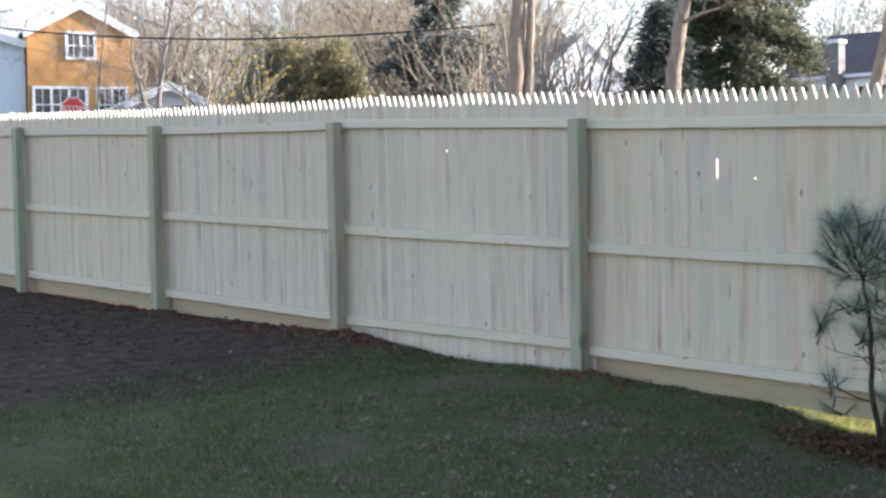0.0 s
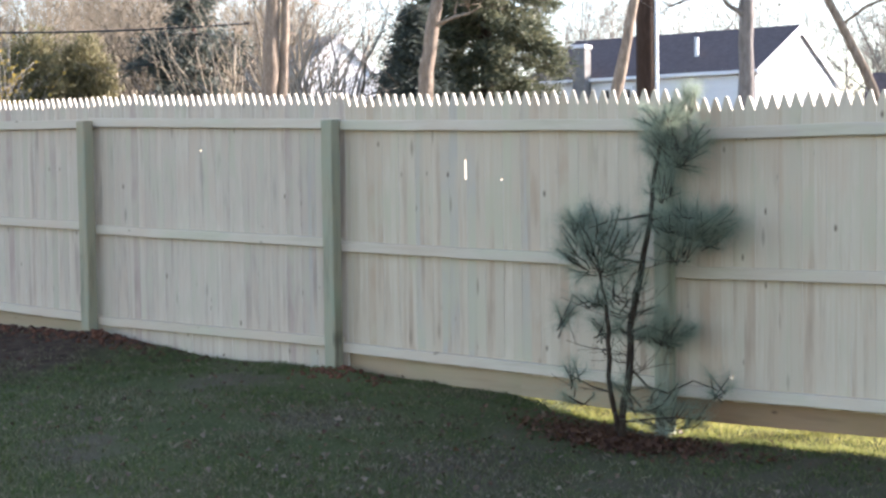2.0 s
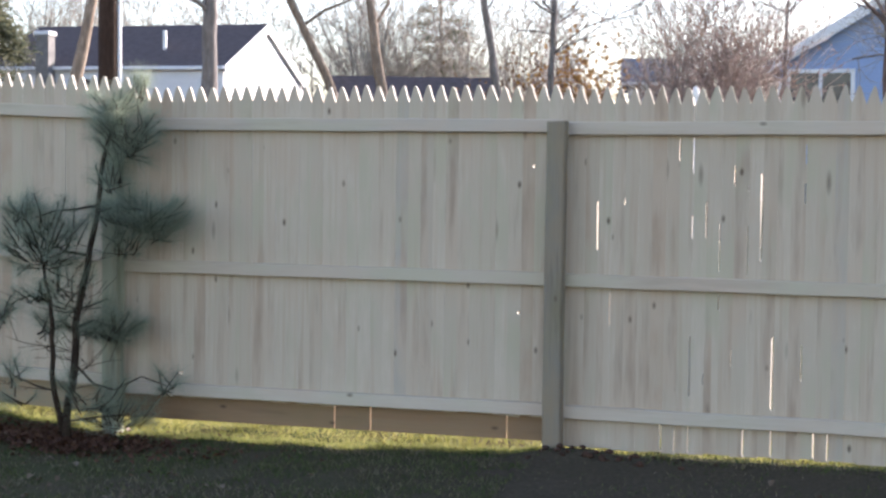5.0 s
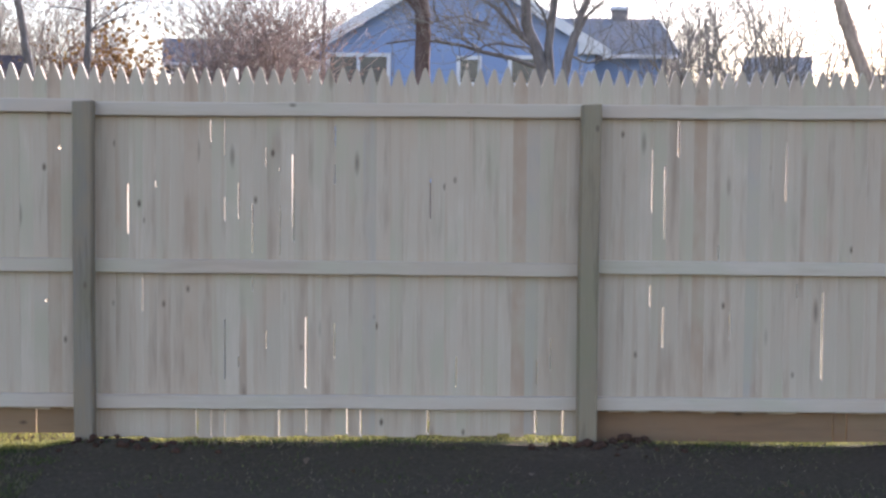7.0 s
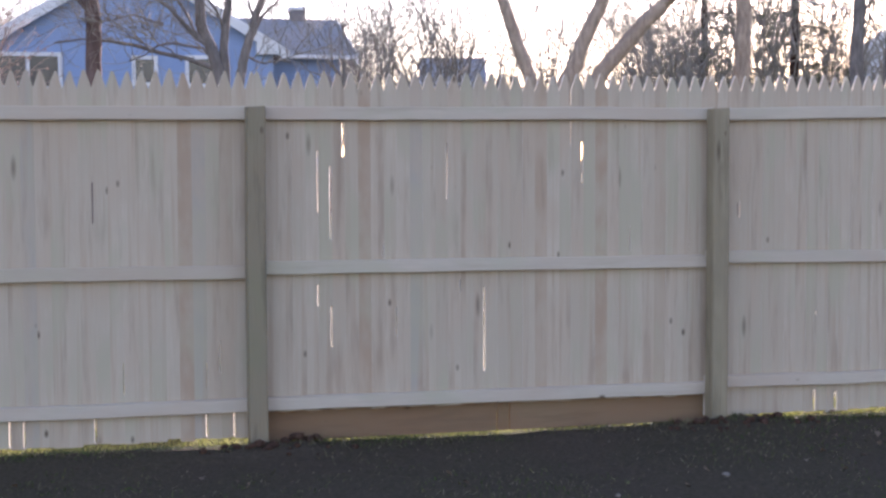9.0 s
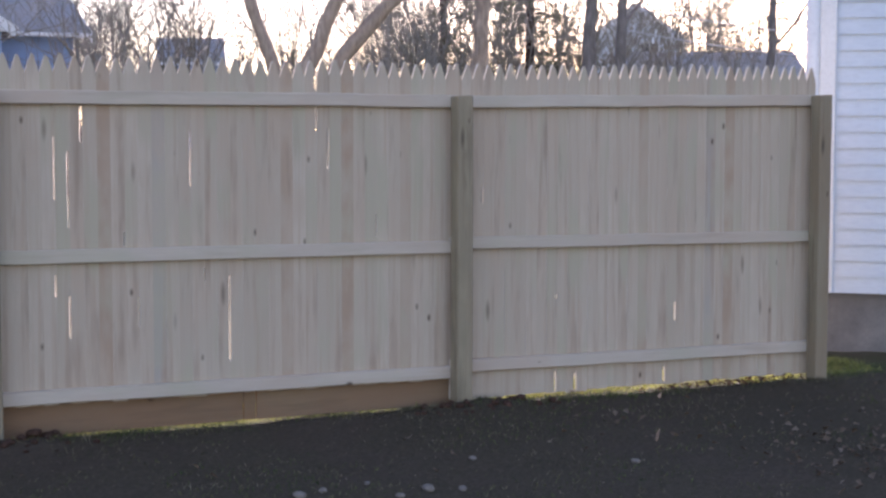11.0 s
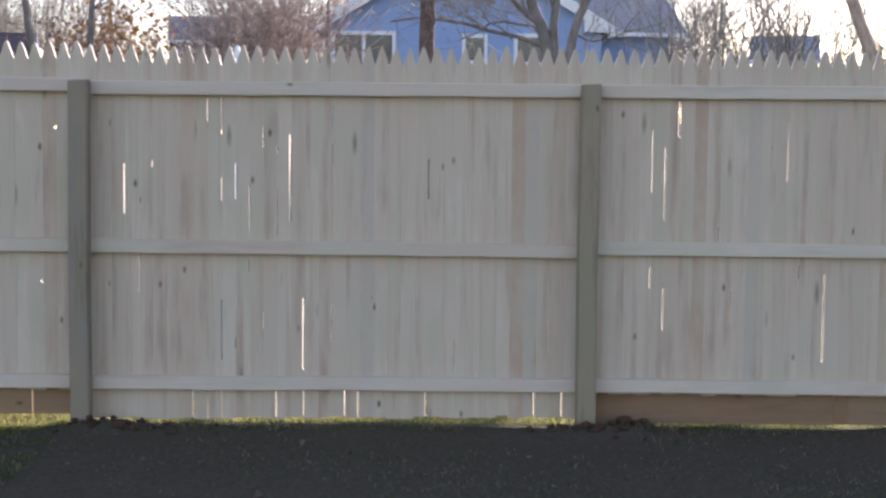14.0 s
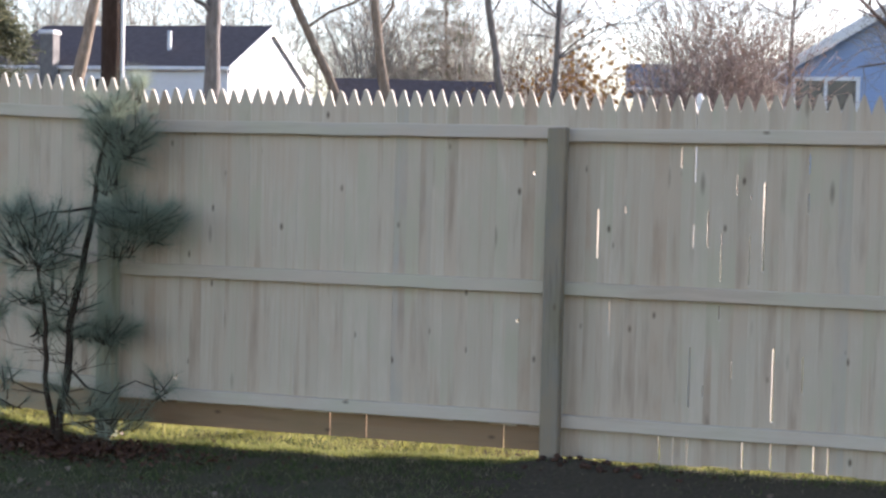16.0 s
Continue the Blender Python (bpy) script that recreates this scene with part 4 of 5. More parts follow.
def glint_stake(a, d, el):
    """An added white stake with a rounded head, standing in for a sun glint."""
    p = az(a, d, el)
    g = gz(p.x, p.y) - 0.1
    s = thing("sun_glint", (p.x, p.y, 0), "white rounded stake added in place of a sun glint", "post", "white garden posts")
    t = Tubes()
    t.path([(0, 0, g), (0, 0, p.z - 0.16)], [0.034, 0.034], 12)
    put("shaft", t.mesh("shaft"), TRIM, s)
    t = Tubes()
    t.path([(0, 0, p.z - 0.16), (0, 0, p.z - 0.13), (0, 0, p.z - 0.06), (0, 0, p.z - 0.015), (0, 0, p.z)], [0.036, 0.045, 0.042, 0.024, 0.006], 12)
    put("head", t.mesh("head"), TRIM, s)


glint_stake(-5.65, 18, 3.6)
glint_stake(-13.05, 18, 3.35)


def far_woods():
    """A belt of leafless trees round the horizon."""
    rng = random.Random(5)
    t = Tubes()
    for k in range(310):
        b = rng.uniform(-70, 48) if k < 250 else rng.uniform(-60, -40)
        d = rng.uniform(66, 110)
        open_sky = -9.5 < b < -6.5 or 14 < b < 22
        if open_sky and rng.random() < 0.6:
            continue
        p = az(b, d)
        g = gz(p.x, p.y)
        h = rng.uniform(5.5, 10.5) * (0.8 if open_sky else 1) * d / 85
        top = Vector((p.x + rng.gauss(0, 0.6), p.y, g + h))
        base = Vector((p.x, p.y, g))
        t.path([base, base.lerp(top, 0.5) + Vector((rng.gauss(0, 0.2), 0, 0)), top], [0.13, 0.08, 0.02], 4)
        for j in range(11):
            s = rng.uniform(0.25, 0.98)
            ang = rng.uniform(0, 6.28)
            grow(t, rng, base.lerp(top, s), Vector((math.cos(ang), math.sin(ang), rng.uniform(0.2, 1.1))), 0.034, h * 0.42 * (1.3 - s), 2, 3, 0, 1.2, 4, 0.28, 0.009)
    ob = put("far_woods", t.mesh("far_woods"), TWIG)
    tagged(ob, "belt of leafless grey-brown trees on the horizon", "trees", kind="stuff")


far_woods()


# ---------- fence ----------
X0 = -14.64
PITCH = 0.0669
# for each panel: rail tops (upper, middle, lower) at its west and east post, foot of the boards, kick board or not, joint shift
PANELS = (
    (-2, (2.19, 1.43, 0.75), (2.11, 1.355, 0.675), 0.55, 0.47, True, 0.02),
    (-1, (2.11, 1.355, 0.675), (2.035, 1.28, 0.60), 0.47, 0.395, True, 0.03),
    (0, (2.035, 1.28, 0.60), (1.957, 1.205, 0.52), 0.395, 0.315, True, 0.01),
    (1, (1.955, 1.20, 0.515), (1.90, 1.125, 0.42), 0.30, 0.25, True, 0.04),
    (2, (1.912, 1.10, 0.405), (1.818, 1.03, 0.367), 0.17, 0.10, False, 0.0147),
    (3, (1.808, 1.007, 0.338), (1.728, 0.945, 0.262), 0.148, 0.03, True, 0.0249),
    (4, (1.670, 0.902, 0.233), (1.668, 0.898, 0.236), 0.028, 0.034, True, 0.0374),
    (5, (1.655, 0.897, 0.230), (1.665, 0.885, 0.224), 0.018, 0.028, False, 0.0635),
    (6, (1.666, 0.903, 0.224), (1.674, 0.889, 0.204), -0.006, -0.013, True, 0.0570),
    (7, (1.673, 0.907, 0.234), (1.716, 0.886, 0.205), 0.010, 0.003, False, 0.0578),
)
# light shows between neighbouring boards: joint, from height, to height
SLITS = {
    2: [(17, 1.63, 1.66)],
    3: [(15, 1.4, 1.54), (19, 1.39, 1.42)],
    4: [(33, 0.68, 0.71), (34, 1.41, 1.44), (9, 1.24, 1.26), (18, 0.01, 0.09), (21, 0.01, 0.05), (32, 0.01, 0.13), (5, 0.27, 0.3)],
    5: [(2, 1.01, 1.27), (3, 0.63, 0.81), (4, 1.24, 1.29), (8, 1.47, 1.59), (9, 1.66, 1.8), (9, 1.4, 1.59), (9, 0.30, 0.61), (9, 1.08, 1.21), (10, 1.09, 1.28), (10, 0.36, 0.43), (11, 0.92, 1.17), (11, 0.73, 0.81), (12, 1.34, 1.45), (12, 0.45, 0.55), (13, 1.32, 1.36), (13, 0.91, 1.17), (14, 0.98, 1.42), (15, 0.25, 0.62), (17, 1.45, 1.56), (17, 1.26, 1.37), (17, 0.4, 0.59), (24, 1.09, 1.3), (26, 0.26, 0.43), (32, 0.27, 0.41), (33, 0.35, 0.52), (33, 0.73, 0.75)],
    6: [(4, 1.16, 1.48), (6, 1.43, 1.62), (5, 1.01, 1.39), (14, 1.22, 1.52), (9, 0.93, 1.01), (4, 0.69, 0.81), (5, 0.47, 0.69), (10, 0.52, 0.68), (17, 0.32, 0.77), (15, 0.74, 0.82), (18, 0.06, 0.16), (24, 1.5, 1.63), (25, 1.29, 1.52), (24, 1.71, 1.84), (19, 0.04, 0.13), (29, 0.94, 1.07)],
    7: [(2, 1.13, 1.22), (1, 0.53, 0.7), (9, 0.05, 0.18), (11, 0.06, 0.17), (9, 0.58, 0.62), (7, 0.6, 0.62), (20, 0.06, 0.16), (21, 0.42, 0.54)],
}
SLITS[6] = [(k, a - 0.022, b - 0.022) for k, a, b in SLITS[6]]
SLITS[7] = [(k, a - 0.042, b - 0.042) for k, a, b in SLITS[7]]
SLITS[5] += [(k, 0.02, 0.165) for k in (7, 8, 9, 13, 15, 18, 19, 24, 32, 34)]


# joints that gape most
WIDE = {(5, 2), (5, 14), (5, 15), (6, 17), (6, 6)}


def picket_mesh(z0, z1, notches, rng, wood):
    """A pointed board of local height z0..z1 (its point), centred on x = 0; notches pare its east edge."""
    h = PITCH / 2 + 0.0008
    zs = {z0, z1 - 0.088}
    for a, b, w in notches:
        zs |= {a, a + 0.012, b - 0.012, b}
    zs = sorted(z for z in zs if z0 <= z <= z1 - 0.088)
    def right(z):
        for a, b, w in notches:
            if a + 0.011 < z < b - 0.011:
                return h - w
        return h
    east = [(right(z), z) for z in zs]
    j = rng.uniform(-0.006, 0.006)
    prof = [(-h, z0)] + east + [(0.0195, z1 - 0.043), (0.010 + j * 0.4, z1 - 0.013), (0.0035 + j * 0.5, z1 - 0.001 + j * 0.4), (-0.003 + j * 0.5, z1 + j * 0.4), (-0.0095 + j * 0.4, z1 - 0.012), (-0.0195, z1 - 0.042), (-h, z1 - 0.088)]
    bm = bmesh.new()
    f = bm.faces.new([bm.verts.new((x, 0, z)) for x, z in prof])
    r = bmesh.ops.extrude_face_region(bm, geom=[f])
    back = [v for v in r["geom"] if isinstance(v, bmesh.types.BMVert)]
    for v in back:
        v.co.y += 0.016
        if 0.004 < v.co.x < h - 0.008 and v.co.z < z1 - 0.05:
            v.co.x += 0.0062
    bmesh.ops.recalc_face_normals(bm, faces=bm.faces)
    me = bpy.data.meshes.new("picket")
    bm.to_mesh(me)
    bm.free()
    me.materials.append(wood)
    me.materials.append(SUNLIT_EDGE)
    # side faces get the sunlit tone
    for p in me.polygons:
        p.material_index = 1 if abs(p.normal.x) > 0.5 else 0
    return me


FENCE = thing("fence", (0, 0, 0), "pale new wooden stockade fence with pointed pickets and square posts", "fence")


def fence_panel(i, left, right, foot_l, foot_r, kick, phase):
    rng = random.Random(40 + i)
    x_l = X0 + W * i
    label = "stockade panel with pickets dug into the soil" if i == 2 else ("stockade panel with a tan kick board" if kick else "stockade panel with pickets reaching the grass")
    pn = new("panel")
    pn.parent = FENCE
    pn.matrix_basis = pose(x_l, 0, 0)
    tagged(pn, label)

    def at(u, k):
        return left[k] + (right[k] - left[k]) * u / W

    for k, nm in ((0, "upper"), (1, "middle"), (2, "lower")):
        bm = bmesh.new()
        n = 12
        hh = 0.066
        prof = []
        for s in range(n + 1):
            u = -0.02 + (W + 0.04) * s / n
            z = at(u, k) + 0.0013 * rng.gauss(0, 1)
            y = -0.040 + 0.0008 * rng.gauss(0, 1)
            prof.append([bm.verts.new(q) for q in ((u, -0.0005, z), (u, y + 0.004, z), (u, y, z - 0.004), (u, y, z - hh + 0.004), (u, y + 0.004, z - hh), (u, -0.0005, z - hh))])
        for s in range(n):
            for q in range(6):
                bm.faces.new((prof[s][q], prof[s][(q + 1) % 6], prof[s + 1][(q + 1) % 6], prof[s + 1][q]))
        bm.faces.new(prof[0])
        bm.faces.new(prof[-1])
        bmesh.ops.recalc_face_normals(bm, faces=bm.faces)
        part("rail", bm, RAIL, pn)
    slits = SLITS.get(i, [])
    wood = PICKET_STAINED if i in (1, 2) else PICKET
    variants = {}
    count = int((W - phase) / PITCH) + 1
    for k in range(-1, count):
        u = phase + (k + 0.5) * PITCH
        if u < -0.03 or u > W + 0.03:
            continue
        top = at(u, 0) + 0.17
        if kick:
            foot = at(u, 2) - 0.075
        else:
            foot = foot_l + (foot_r - foot_l) * u / W
        zb = foot
        cuts = [(a - zb, b - zb, (0.016, 0.0055, 0.0085, 0.013)[max(0, i - 4)] + 0.006 * rng.random() + (0.005 if b < 0.2 or (i, j) in WIDE else 0)) for j, a, b in slits if j == k + 1 and a >= zb - 0.02]
        cuts = [(max(a, 0.0), b, w) for a, b, w in cuts]
        length = round(top - foot, 2)
        if cuts:
            me = picket_mesh(0, length, cuts, rng, wood)
        else:
            key = (length, rng.randint(0, 2))
            if key not in variants:
                variants[key] = picket_mesh(0, length, [], rng, wood)
            me = variants[key]
        y = 0.0015 * (k % 2) + (0.0006 * rng.random()) + (0.002 if i % 2 else 0)
        ob = new("picket", me)
        ob.parent = pn
        ob.matrix_basis = pose(u, y, zb + rng.gauss(0, 0.004), 0, rng.gauss(0, 0.015), 0)
    if kick:
        tight = False
        joints = sorted({0.0, W} | {phase + j * PITCH for j, a, b in slits if b < at(1.2, 2) - 0.05 and a < foot_l + 0.12})
        if len(joints) == 2:
            joints, tight = [0.0, rng.uniform(0.9, 1.5), W], True
        for a, b in zip(joints, joints[1:]):
            bm = bmesh.new()
            fl, fr = foot_l + (foot_r - foot_l) * a / W, foot_l + (foot_r - foot_l) * b / W
            ga, gb2 = a + ((0.0004 if tight else 0.004) if a > 0 else -0.01), b - ((0.0 if tight else 0.003) if b < W else -0.01)
            quad_prism(bm, [(ga, 0.0225, fl), (gb2, 0.0225, fr), (gb2, 0.0225, at(b, 2) - 0.04), (ga, 0.0225, at(a, 2) - 0.04)], (0, 0.02, 0))
            part("kick_board", bm, KICK_PALE if i < 4 else KICK, pn, "tan horizontal board under the lower rail")
    return pn


# the posts on the slope stand a little further apart
POST_SHIFT = {-2: -0.16, -1: -0.14, 0: -0.10, 1: -0.045, 7: 0.015}


def fence_post(i, top):
    """A sawn square post with eased arrises and a slight bow."""
    rng = random.Random(70 + i)
    x = X0 + W * i + POST_SHIFT.get(i, 0.0)
    g = gz(x, -0.09)
    n, h, ch = 10, 0.0455, 0.006
    ring = ((-h + ch, -h), (h - ch, -h), (h, -h + ch), (h, h - ch), (h - ch, h), (-h + ch, h), (-h, h - ch), (-h, -h + ch))
    bow = rng.gauss(0, 0.003)
    vs, fs = [], []
    for s in range(n + 2):
        f = min(s, n) / n
        z = g - 0.15 + (top - g + 0.15) * f + (0.003 if s > n else 0)
        k = (0.93 if s > n else 1.0) * (1 + rng.gauss(0, 0.006))
        for u, v in ring:
            vs.append((x + u * k + bow * math.sin(math.pi * f), -0.0895 + v * k, z + u * 0.05))
    m = len(ring)
    for s in range(n + 1):
        for q in range(m):
            fs.append((s * m + q, s * m + (q + 1) % m, (s + 1) * m + (q + 1) % m, (s + 1) * m + q))
    fs.append(tuple((n + 1) * m + q for q in range(m)))
    put("post", mesh_of("post", vs, fs), POST if i < 5 else POST_OLIVE, FENCE, label="square green-tinged wooden post" if i < 5 else "square olive-brown wooden post with dark checks")


for row in PANELS:
    fence_panel(*row)
for i, top in enumerate((2.19, 2.11, 2.05, 1.965, 1.885, 1.806, 1.725, 1.652, 1.66, 1.667, 1.71)):
    fence_post(i - 2, top)


# ---------- pine sapling ----------
def pine():
    rng = random.Random(9)
    s = thing("pine_sapling", (-4.98, -0.42, 0), "young two-stemmed pine with long blue-green needle tufts", "tree")
    rt, fw_ = Vector((0.87, 0.49, 0)), Vector((-0.49, 0.87, 0))
    k = 0.0031
    def at(px, py, depth=0.0):
        return rt * (px - 983) * k + fw_ * depth + Vector((0, 0, (765 - py) * k))
    def stem(name, pts, r0, r1, n=9):
        t = Tubes()
        full = []
        for i in range(len(pts) - 1):
            for q in range(3):
                full.append(pts[i].lerp(pts[i + 1], q / 3) + Vector((rng.gauss(0, 0.003), rng.gauss(0, 0.003), 0)))
        full.append(pts[-1])
        m = len(full) - 1
        t.path(full, [r0 + (r1 - r0) * i / m for i in range(m + 1)], n)
        return put(name, t.mesh(name), BARK_PINE, s)
    stem("trunk", [at(983, 790), at(985, 740), at(1000, 650), at(1002, 580), at(1020, 480), at(1037, 390), at(1041, 330), at(1056, 250), at(1085, 205), at(1105, 172)], 0.025, 0.006)
    stem("trunk", [at(980, 760), at(966, 690, -0.03), at(962, 600, -0.05), at(962, 555, -0.06), at(953, 505, -0.08), at(945, 455, -0.1)], 0.017, 0.006)
    tufts = []
    def branch(pts, r, ends):
        stem("branch", pts, r, r * 0.4, 6)
        for q in ends:
            tufts.append(q)
    # left crown, right crown, top and the lower sprays
    branch([at(1020, 462), at(985, 455, -0.08), at(945, 430, -0.12), at(915, 400, -0.1)], 0.009, [])
    branch([at(1036, 378), at(1000, 385, 0.0), at(965, 388, -0.05), at(930, 400, -0.08)], 0.008, [])
    branch([at(1038, 388), at(1070, 380, -0.04), at(1110, 385, -0.06), at(1150, 392, -0.02)], 0.009, [])
    branch([at(1038, 395), at(1065, 410, 0.08), at(1095, 405, 0.15)], 0.007, [])
    branch([at(1056, 250), at(1080, 262, -0.06), at(1110, 270, -0.05)], 0.006, [])
    branch([at(1060, 240), at(1040, 225, 0.02), at(1022, 205, 0.04)], 0.005, [])
    branch([at(1003, 585), at(1030, 575, 0.05), at(1065, 590, 0.09), at(1085, 605, 0.1)], 0.008, [])
    branch([at(1000, 590), at(975, 575, 0.04), at(945, 580, 0.06)], 0.006, [])
    branch([at(960, 540, -0.06), at(925, 528, -0.1), at(885, 545, -0.14)], 0.005, [])
    branch([at(1001, 650), at(1030, 680, -0.04), at(1065, 690, -0.06), at(1110, 668, -0.06), at(1150, 684, -0.07)], 0.007, [])
    branch([at(985, 745), at(1020, 735, -0.1), at(1070, 728, -0.15), at(1120, 730, -0.17)], 0.007, [])
    branch([at(966, 690, -0.03), at(935, 680, -0.05), at(900, 660, -0.08), at(890, 648, -0.08)], 0.005, [])
    def cloud(n, cx, cy, rx, ry, cz=0.0, rz=0.1):
        for i in range(n):
            while True:
                a, b, c = rng.uniform(-1, 1), rng.uniform(-1, 1), rng.uniform(-1, 1)
                if a * a + b * b + c * c < 1:
                    break
            tufts.append((at(cx + a * rx * 1.22, cy + b * ry * 1.22, cz + c * rz * 1.2), at(cx, cy + ry * 0.6, cz)))
    cloud(95, 948, 432, 62, 56, -0.08, 0.16)
    cloud(14, 915, 385, 22, 15, -0.08, 0.08)
    cloud(85, 1105, 390, 66, 30, 0.0, 0.15)
    cloud(15, 1085, 440, 40, 22, 0.0, 0.1)
    cloud(72, 1086, 258, 52, 42, 0.0, 0.12)
    cloud(26, 1060, 205, 50, 16, 0.0, 0.1)
    cloud(10, 1105, 178, 16, 14, 0.0, 0.06)
    cloud(30, 1062, 590, 42, 20, 0.08, 0.08)
    cloud(12, 1015, 585, 40, 14, 0.04, 0.08)
    cloud(8, 950, 580, 22, 14, 0.05, 0.06)
    cloud(9, 885, 550, 22, 16, -0.13, 0.06)
    cloud(10, 940, 520, 36, 12, -0.1, 0.08)
    cloud(7, 1150, 682, 22, 14, -0.07, 0.05)
    cloud(5, 900, 655, 16, 12, -0.08, 0.05)
    cloud(22, 1075, 728, 75, 18, -0.12, 0.10)
    cloud(6, 915, 690, 40, 22, -0.06, 0.1)
    cloud(22, 1000, 520, 48, 44, 0.02, 0.1)
    cloud(20, 1030, 690, 60, 34, -0.06, 0.1)
    cloud(16, 1060, 330, 30, 30, 0.0, 0.08)
    cloud(12, 1140, 420, 30, 20, 0.0, 0.08)
    vs, fs = [], []
    tw = Tubes()
    # bare dead twigs low on the stems
    for i in range(36):
        hgt = rng.uniform(0.12, 0.95)
        sx = 983 + (17 if rng.random() < 0.6 else -18) * min(1, hgt / 0.3)
        p = at(sx, 765 - hgt / k)
        q = rng.uniform(0, 6.28)
        d = Vector((math.cos(q), math.sin(q), rng.uniform(-0.1, 0.6)))
        grow(tw, rng, p, d, 0.003, rng.uniform(0.12, 0.32), 1, 4, 0.0, 0.9, 2, 0.2, 0.0016)
    for p, root in tufts:
        d = (p - root)
        d = (d.normalized() if d.length > 0.02 else Vector((0, 0, 1))) + Vector((rng.gauss(0, 0.3), rng.gauss(0, 0.3), 0.35))
        d.normalize()
        tw.path([p - d * 0.10, p - d * 0.04, p + d * 0.03], [0.004, 0.0035, 0.002], 4)
        for i in range(76):
            b = p + d * rng.uniform(-0.05, 0.035)
            nd = (d * rng.uniform(0.2, 1.0) + Vector((rng.gauss(0, 0.6), rng.gauss(0, 0.6), rng.gauss(0, 0.5)))).normalized() * rng.uniform(0.07, 0.15)
            sd = nd.cross(Vector((rng.gauss(0, 1), rng.gauss(0, 1), rng.gauss(0, 1)))).normalized() * 0.00062
            n = len(vs)
            vs += [b - sd, b + sd, b + nd + Vector((0, 0, -0.008))]
            fs.append((n, n + 1, n + 2))
    tagged(put("dead_wood", tw.mesh("dead_wood"), BARK_PINE, s), kind="stuff")
    tagged(put("needles", mesh_of("needles", vs, fs), NEEDLE, s), kind="stuff")


pine()


# ---------- lawn, litter and soil ----------
def grass(name, label, mt, seed, patches):
    """Short blades scattered over stretches of ground, thinner on bare spots."""
    rng = np.random.default_rng(seed)
    vs, fs = [], []
    for n, xa, xb, ya, yb, hmin, hmax, clump in patches:
        xs, ys = rng.uniform(xa, xb, n), rng.uniform(ya, yb, n)
        hs = rng.uniform(hmin, hmax, n)
        an, ln = rng.uniform(0, 6.283, n), rng.normal(0, 0.7, (n, 2))
        for x, y, h, q, l in zip(xs, ys, hs, an, ln):
            p = noise.noise(Vector((x * 1.1, y * 1.1, 0))) + 0.5 * noise.noise(Vector((x * 3.7, y * 3.7, 4)))
            if p < clump and rng.random() < 0.8:
                continue
            if x < -9.2 + 0.6 * p and rng.random() < 0.97:
                continue
            z = gz(x, y) - 0.004
            h *= 0.75 + 0.5 * max(min(p + 0.5, 1.2), 0)
            c, s = math.cos(q) * 0.0024, math.sin(q) * 0.0024
            ex, ey = x + l[0] * h, y + l[1] * h
            k = len(vs)
            vs.extend(((x - c, y - s, z), (x + c, y + s, z), ((x + ex) / 2 + c * 0.7, (y + ey) / 2 + s * 0.7, z + h * 0.65), ((x + ex) / 2 - c * 0.7, (y + ey) / 2 - s * 0.7, z + h * 0.65), (ex, ey, z + h)))
            fs.append((k, k + 1, k + 2, k + 3))
            fs.append((k + 3, k + 2, k + 4))
    tagged(put(name, mesh_of(name, vs, fs), mt), label, "grass", kind="stuff")


grass("grass", "short thin winter grass, green with straw-coloured patches", GRASS, 3, (
    (105000, -10.5, -2.5, -4.2, 0.0, 0.010, 0.034, -0.15),
    (17000, -4.0, 5.5, -2.4, 0.0, 0.008, 0.024, -0.05),
    (7000, -8.0, 5.5, -0.25, 0.0, 0.012, 0.03, -0.4)))
grass("dry_grass", "straw-coloured dead grass and thatch on the lawn", STRAW, 6, (
    (15000, -7.4, -3.2, -3.6, -1.1, 0.008, 0.024, -0.05),
    (5000, -10.5, -7.0, -3.2, -0.8, 0.008, 0.022, 0.05),
    (3500, -3.0, 5.0, -2.4, -0.4, 0.006, 0.018, 0.1)))
# blades coloured as if sunlit, for the bright strip under the boards
grass("fence_grass", "grass along the foot of the fence, its sunlit yellow-green put into the colour", SUNLIT_GRASS, 4, (
    (30000, -6.2, 5.5, 0.02, 0.5, 0.012, 0.04, -1),
    (6500, -5.6, -2.5, -0.13, 0.03, 0.012, 0.04, -1)))


def litter(name, label, spots, size, mt, seed):
    """Loose curled leaves lying on the ground."""
    rng = random.Random(seed)
    vs, fs = [], []
    for n, cx, cy, rx, ry in spots:
        for i in range(n):
            x, y = cx + rng.gauss(0, rx), min(cy + rng.gauss(0, ry), -0.05)
            z = gz(x, y) + rng.uniform(0.004, 0.03)
            q, s = rng.uniform(0, 6.28), size * rng.uniform(0.5, 1.3)
            u = Vector((math.cos(q), math.sin(q), rng.gauss(0, 0.35))) * s
            v = Vector((-math.sin(q), math.cos(q), rng.gauss(0, 0.4))) * s * 0.4
            p = Vector((x, y, z))
            k = len(vs)
            up = Vector((0, 0, s * 0.25))
            vs += [p - u * 0.5, p + v + up, p + u * 0.5, p - v + up, p]
            fs += [(k, k + 4, k + 1), (k + 1, k + 4, k + 2), (k, k + 3, k + 4), (k + 4, k + 3, k + 2)]
    tagged(put(name, mesh_of(name, vs, fs), mt), label, "leaves", kind="stuff")


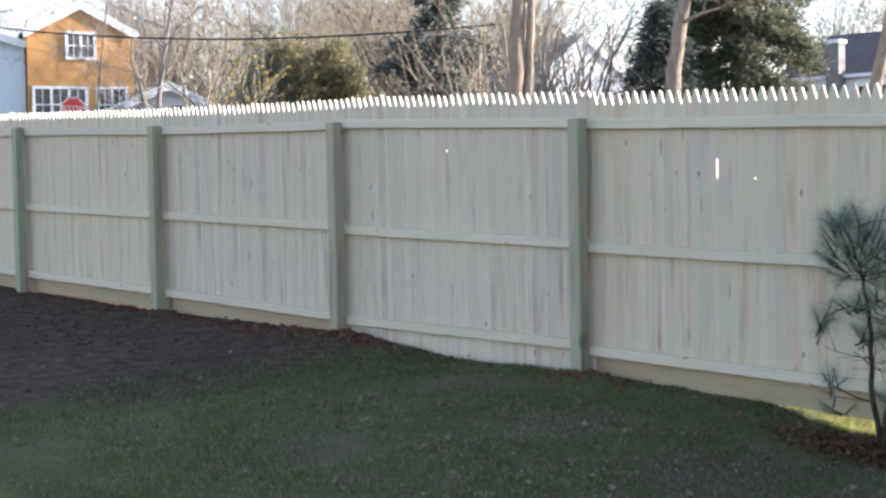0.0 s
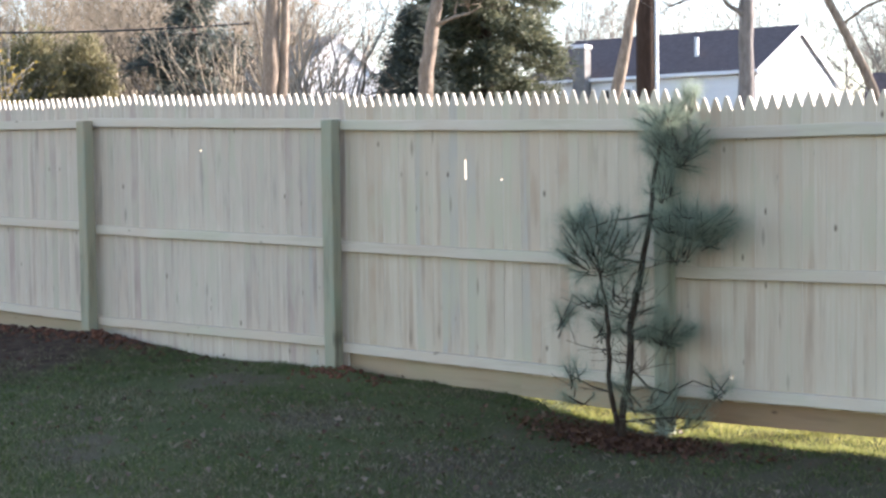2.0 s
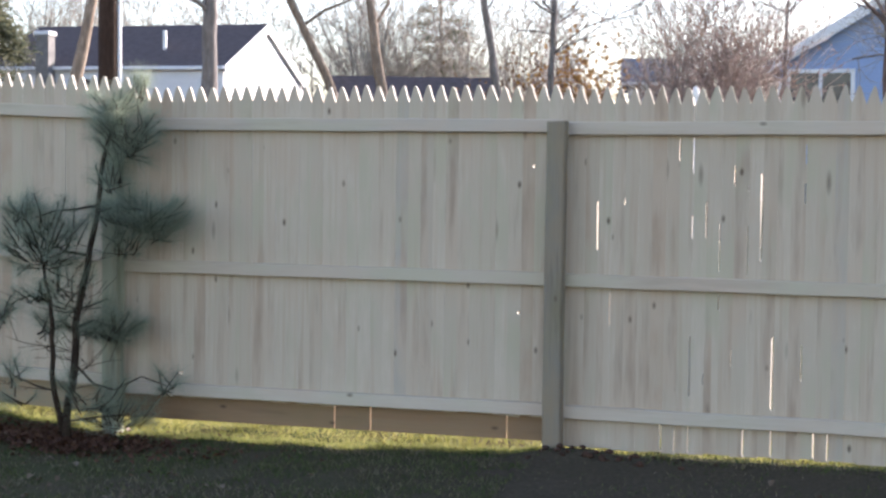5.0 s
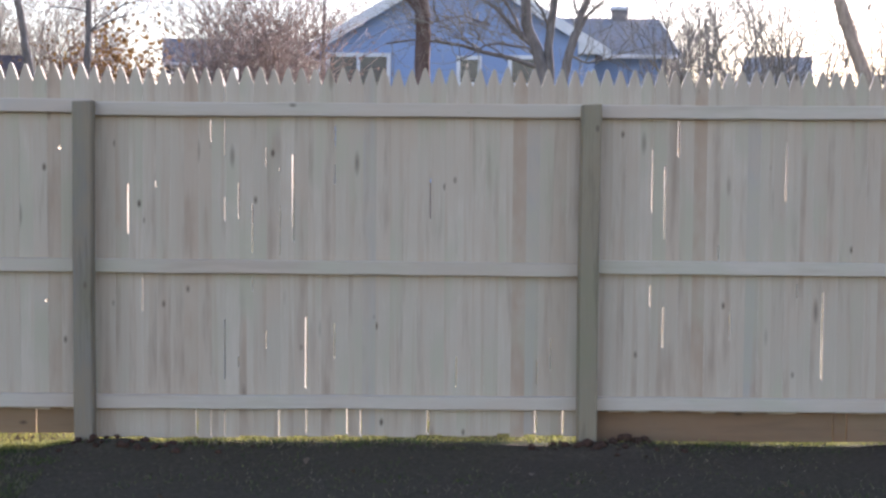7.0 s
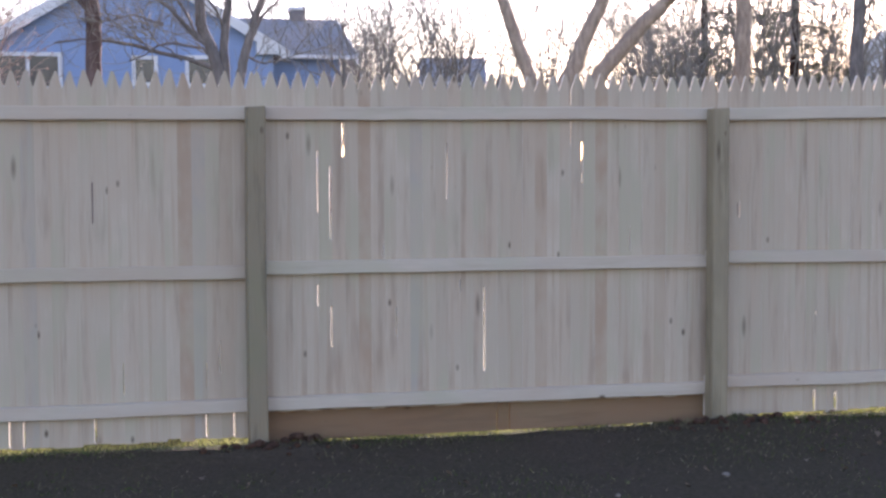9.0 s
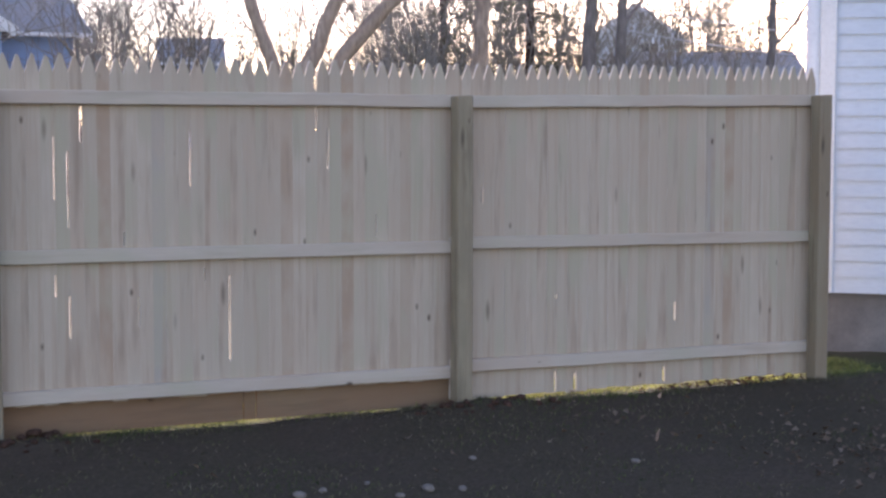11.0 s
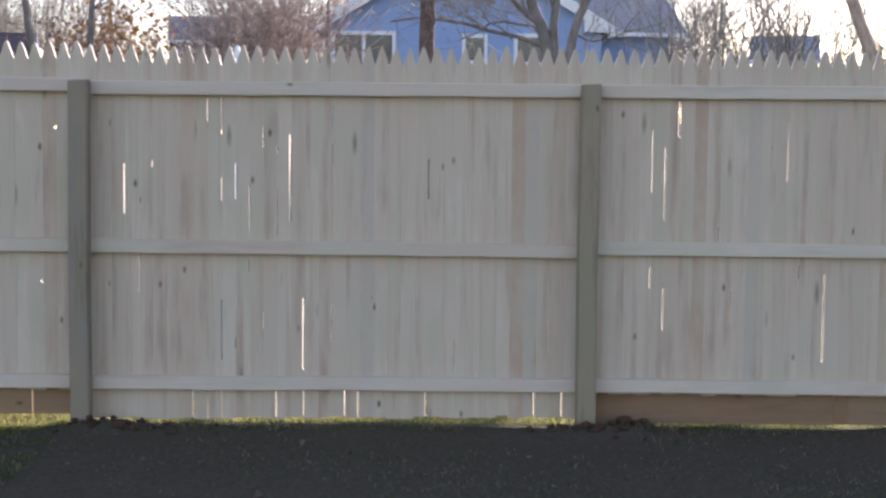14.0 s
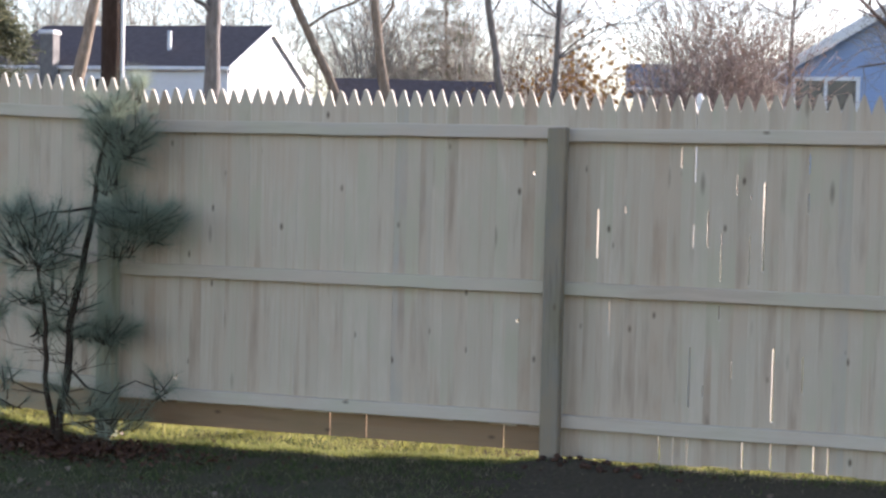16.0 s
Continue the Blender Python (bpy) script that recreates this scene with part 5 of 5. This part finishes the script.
litter("leaf_litter", "red-brown leaf litter heaped round the pine", [(2300, -4.98, -0.48, 0.28, 0.12), (160, -4.5, -0.5, 0.35, 0.14), (120, -6.2, -1.2, 0.8, 0.5), (160, 4.15, -0.12, 0.3, 0.05)], 0.03, LITTER, 1)
litter("fallen_leaves", "scattered dry brown leaves on the lawn", [(150, -7, -2, 2.5, 1.2), (420, -5.6, -1.9, 1.1, 0.7), (40, 0.5, -1.2, 2.5, 0.7), (50, 3.4, -1.0, 0.7, 0.4), (230, 3.75, -1.95, 0.36, 0.42)], 0.036, DRY_LEAF, 2)


def lump(name, label, category, p, s, mt, seed, group=""):
    rng = random.Random(seed)
    bm = bmesh.new()
    bmesh.ops.create_icosphere(bm, subdivisions=2, radius=1)
    for v in bm.verts:
        f = 1 + 0.22 * noise.noise(v.co * 1.4 + Vector((seed * 3.1, 0, 0))) + 0.1 * noise.noise(v.co * 3.5 + Vector((0, seed, 0)))
        v.co = Vector((v.co.x * s[0], v.co.y * s[1], v.co.z * s[2])) * f
    me = bpy.data.meshes.new(name)
    bm.to_mesh(me)
    bm.free()
    me.polygons.foreach_set("use_smooth", [True] * len(me.polygons))
    ob = put(name, me, mt, None, pose(*p, 0, 0, rng.uniform(0, 360)))
    tagged(ob, label, category, group)


for i, (x, y, s) in enumerate(((0.98, -1.64, 0.038), (1.10, -1.58, 0.028), (1.37, -1.76, 0.024), (1.52, -1.70, 0.042), (1.67, -1.72, 0.03), (1.33, -1.5, 0.02), (1.95, -1.25, 0.026), (2.6, -1.6, 0.03), (0.1, -1.95, 0.022))):
    lump("stone", "pale rounded stone lying in the grass", "stone", (x, y, gz(x, y) + s * 0.3), (s * 0.85, s * 0.6, s * 0.42), STONE, i, "stones in the grass")


def clods(name, label, spots, mt, seed):
    """Crumbled lumps of soil, joined."""
    rng = random.Random(seed)
    bm = bmesh.new()
    bmesh.ops.create_icosphere(bm, subdivisions=1, radius=1)
    base = [v.co.copy() for v in bm.verts]
    tri = [[v.index for v in f.verts] for f in bm.faces]
    bm.free()
    vs, fs = [], []
    for n, cx, cy, rx, ry, s0, s1 in spots:
        for i in range(n):
            x, y = cx + rng.gauss(0, rx), cy + rng.gauss(0, ry)
            if y > -0.03:
                y = -0.03 - abs(rng.gauss(0, 0.08))
            s = rng.uniform(s0, s1) * rng.uniform(0.4, 1)
            z = gz(x, y) + s * 0.25
            k = len(vs)
            for b in base:
                j = s * rng.uniform(0.7, 1.25)
                vs.append((x + b.x * j, y + b.y * j, z + b.z * j * 0.7))
            fs += [tuple(k + q for q in f) for f in tri]
    tagged(put(name, mesh_of(name, vs, fs, True), mt), label, "soil", kind="stuff")


clods("soil_clods", "dark crumbled soil clods on the dug ground", [(1300, -12.5, -0.9, 2.0, 0.8, 0.006, 0.028), (260, -11, -0.16, 1.3, 0.08, 0.012, 0.036), (60, 2.5, -0.2, 0.2, 0.07, 0.012, 0.035), (50, 0.12, -0.18, 0.15, 0.06, 0.012, 0.035), (40, -2.2, -0.2, 0.2, 0.07, 0.012, 0.03)], SOIL, 3)
clods("red_soil_clods", "reddish soil heaped at the feet of the posts", [(240, -9.6, -0.2, 0.35, 0.09, 0.008, 0.03), (110, -7.2, -0.2, 0.2, 0.07, 0.008, 0.03), (60, -10.6, -0.25, 0.4, 0.1, 0.012, 0.035)], REDSOIL, 4)
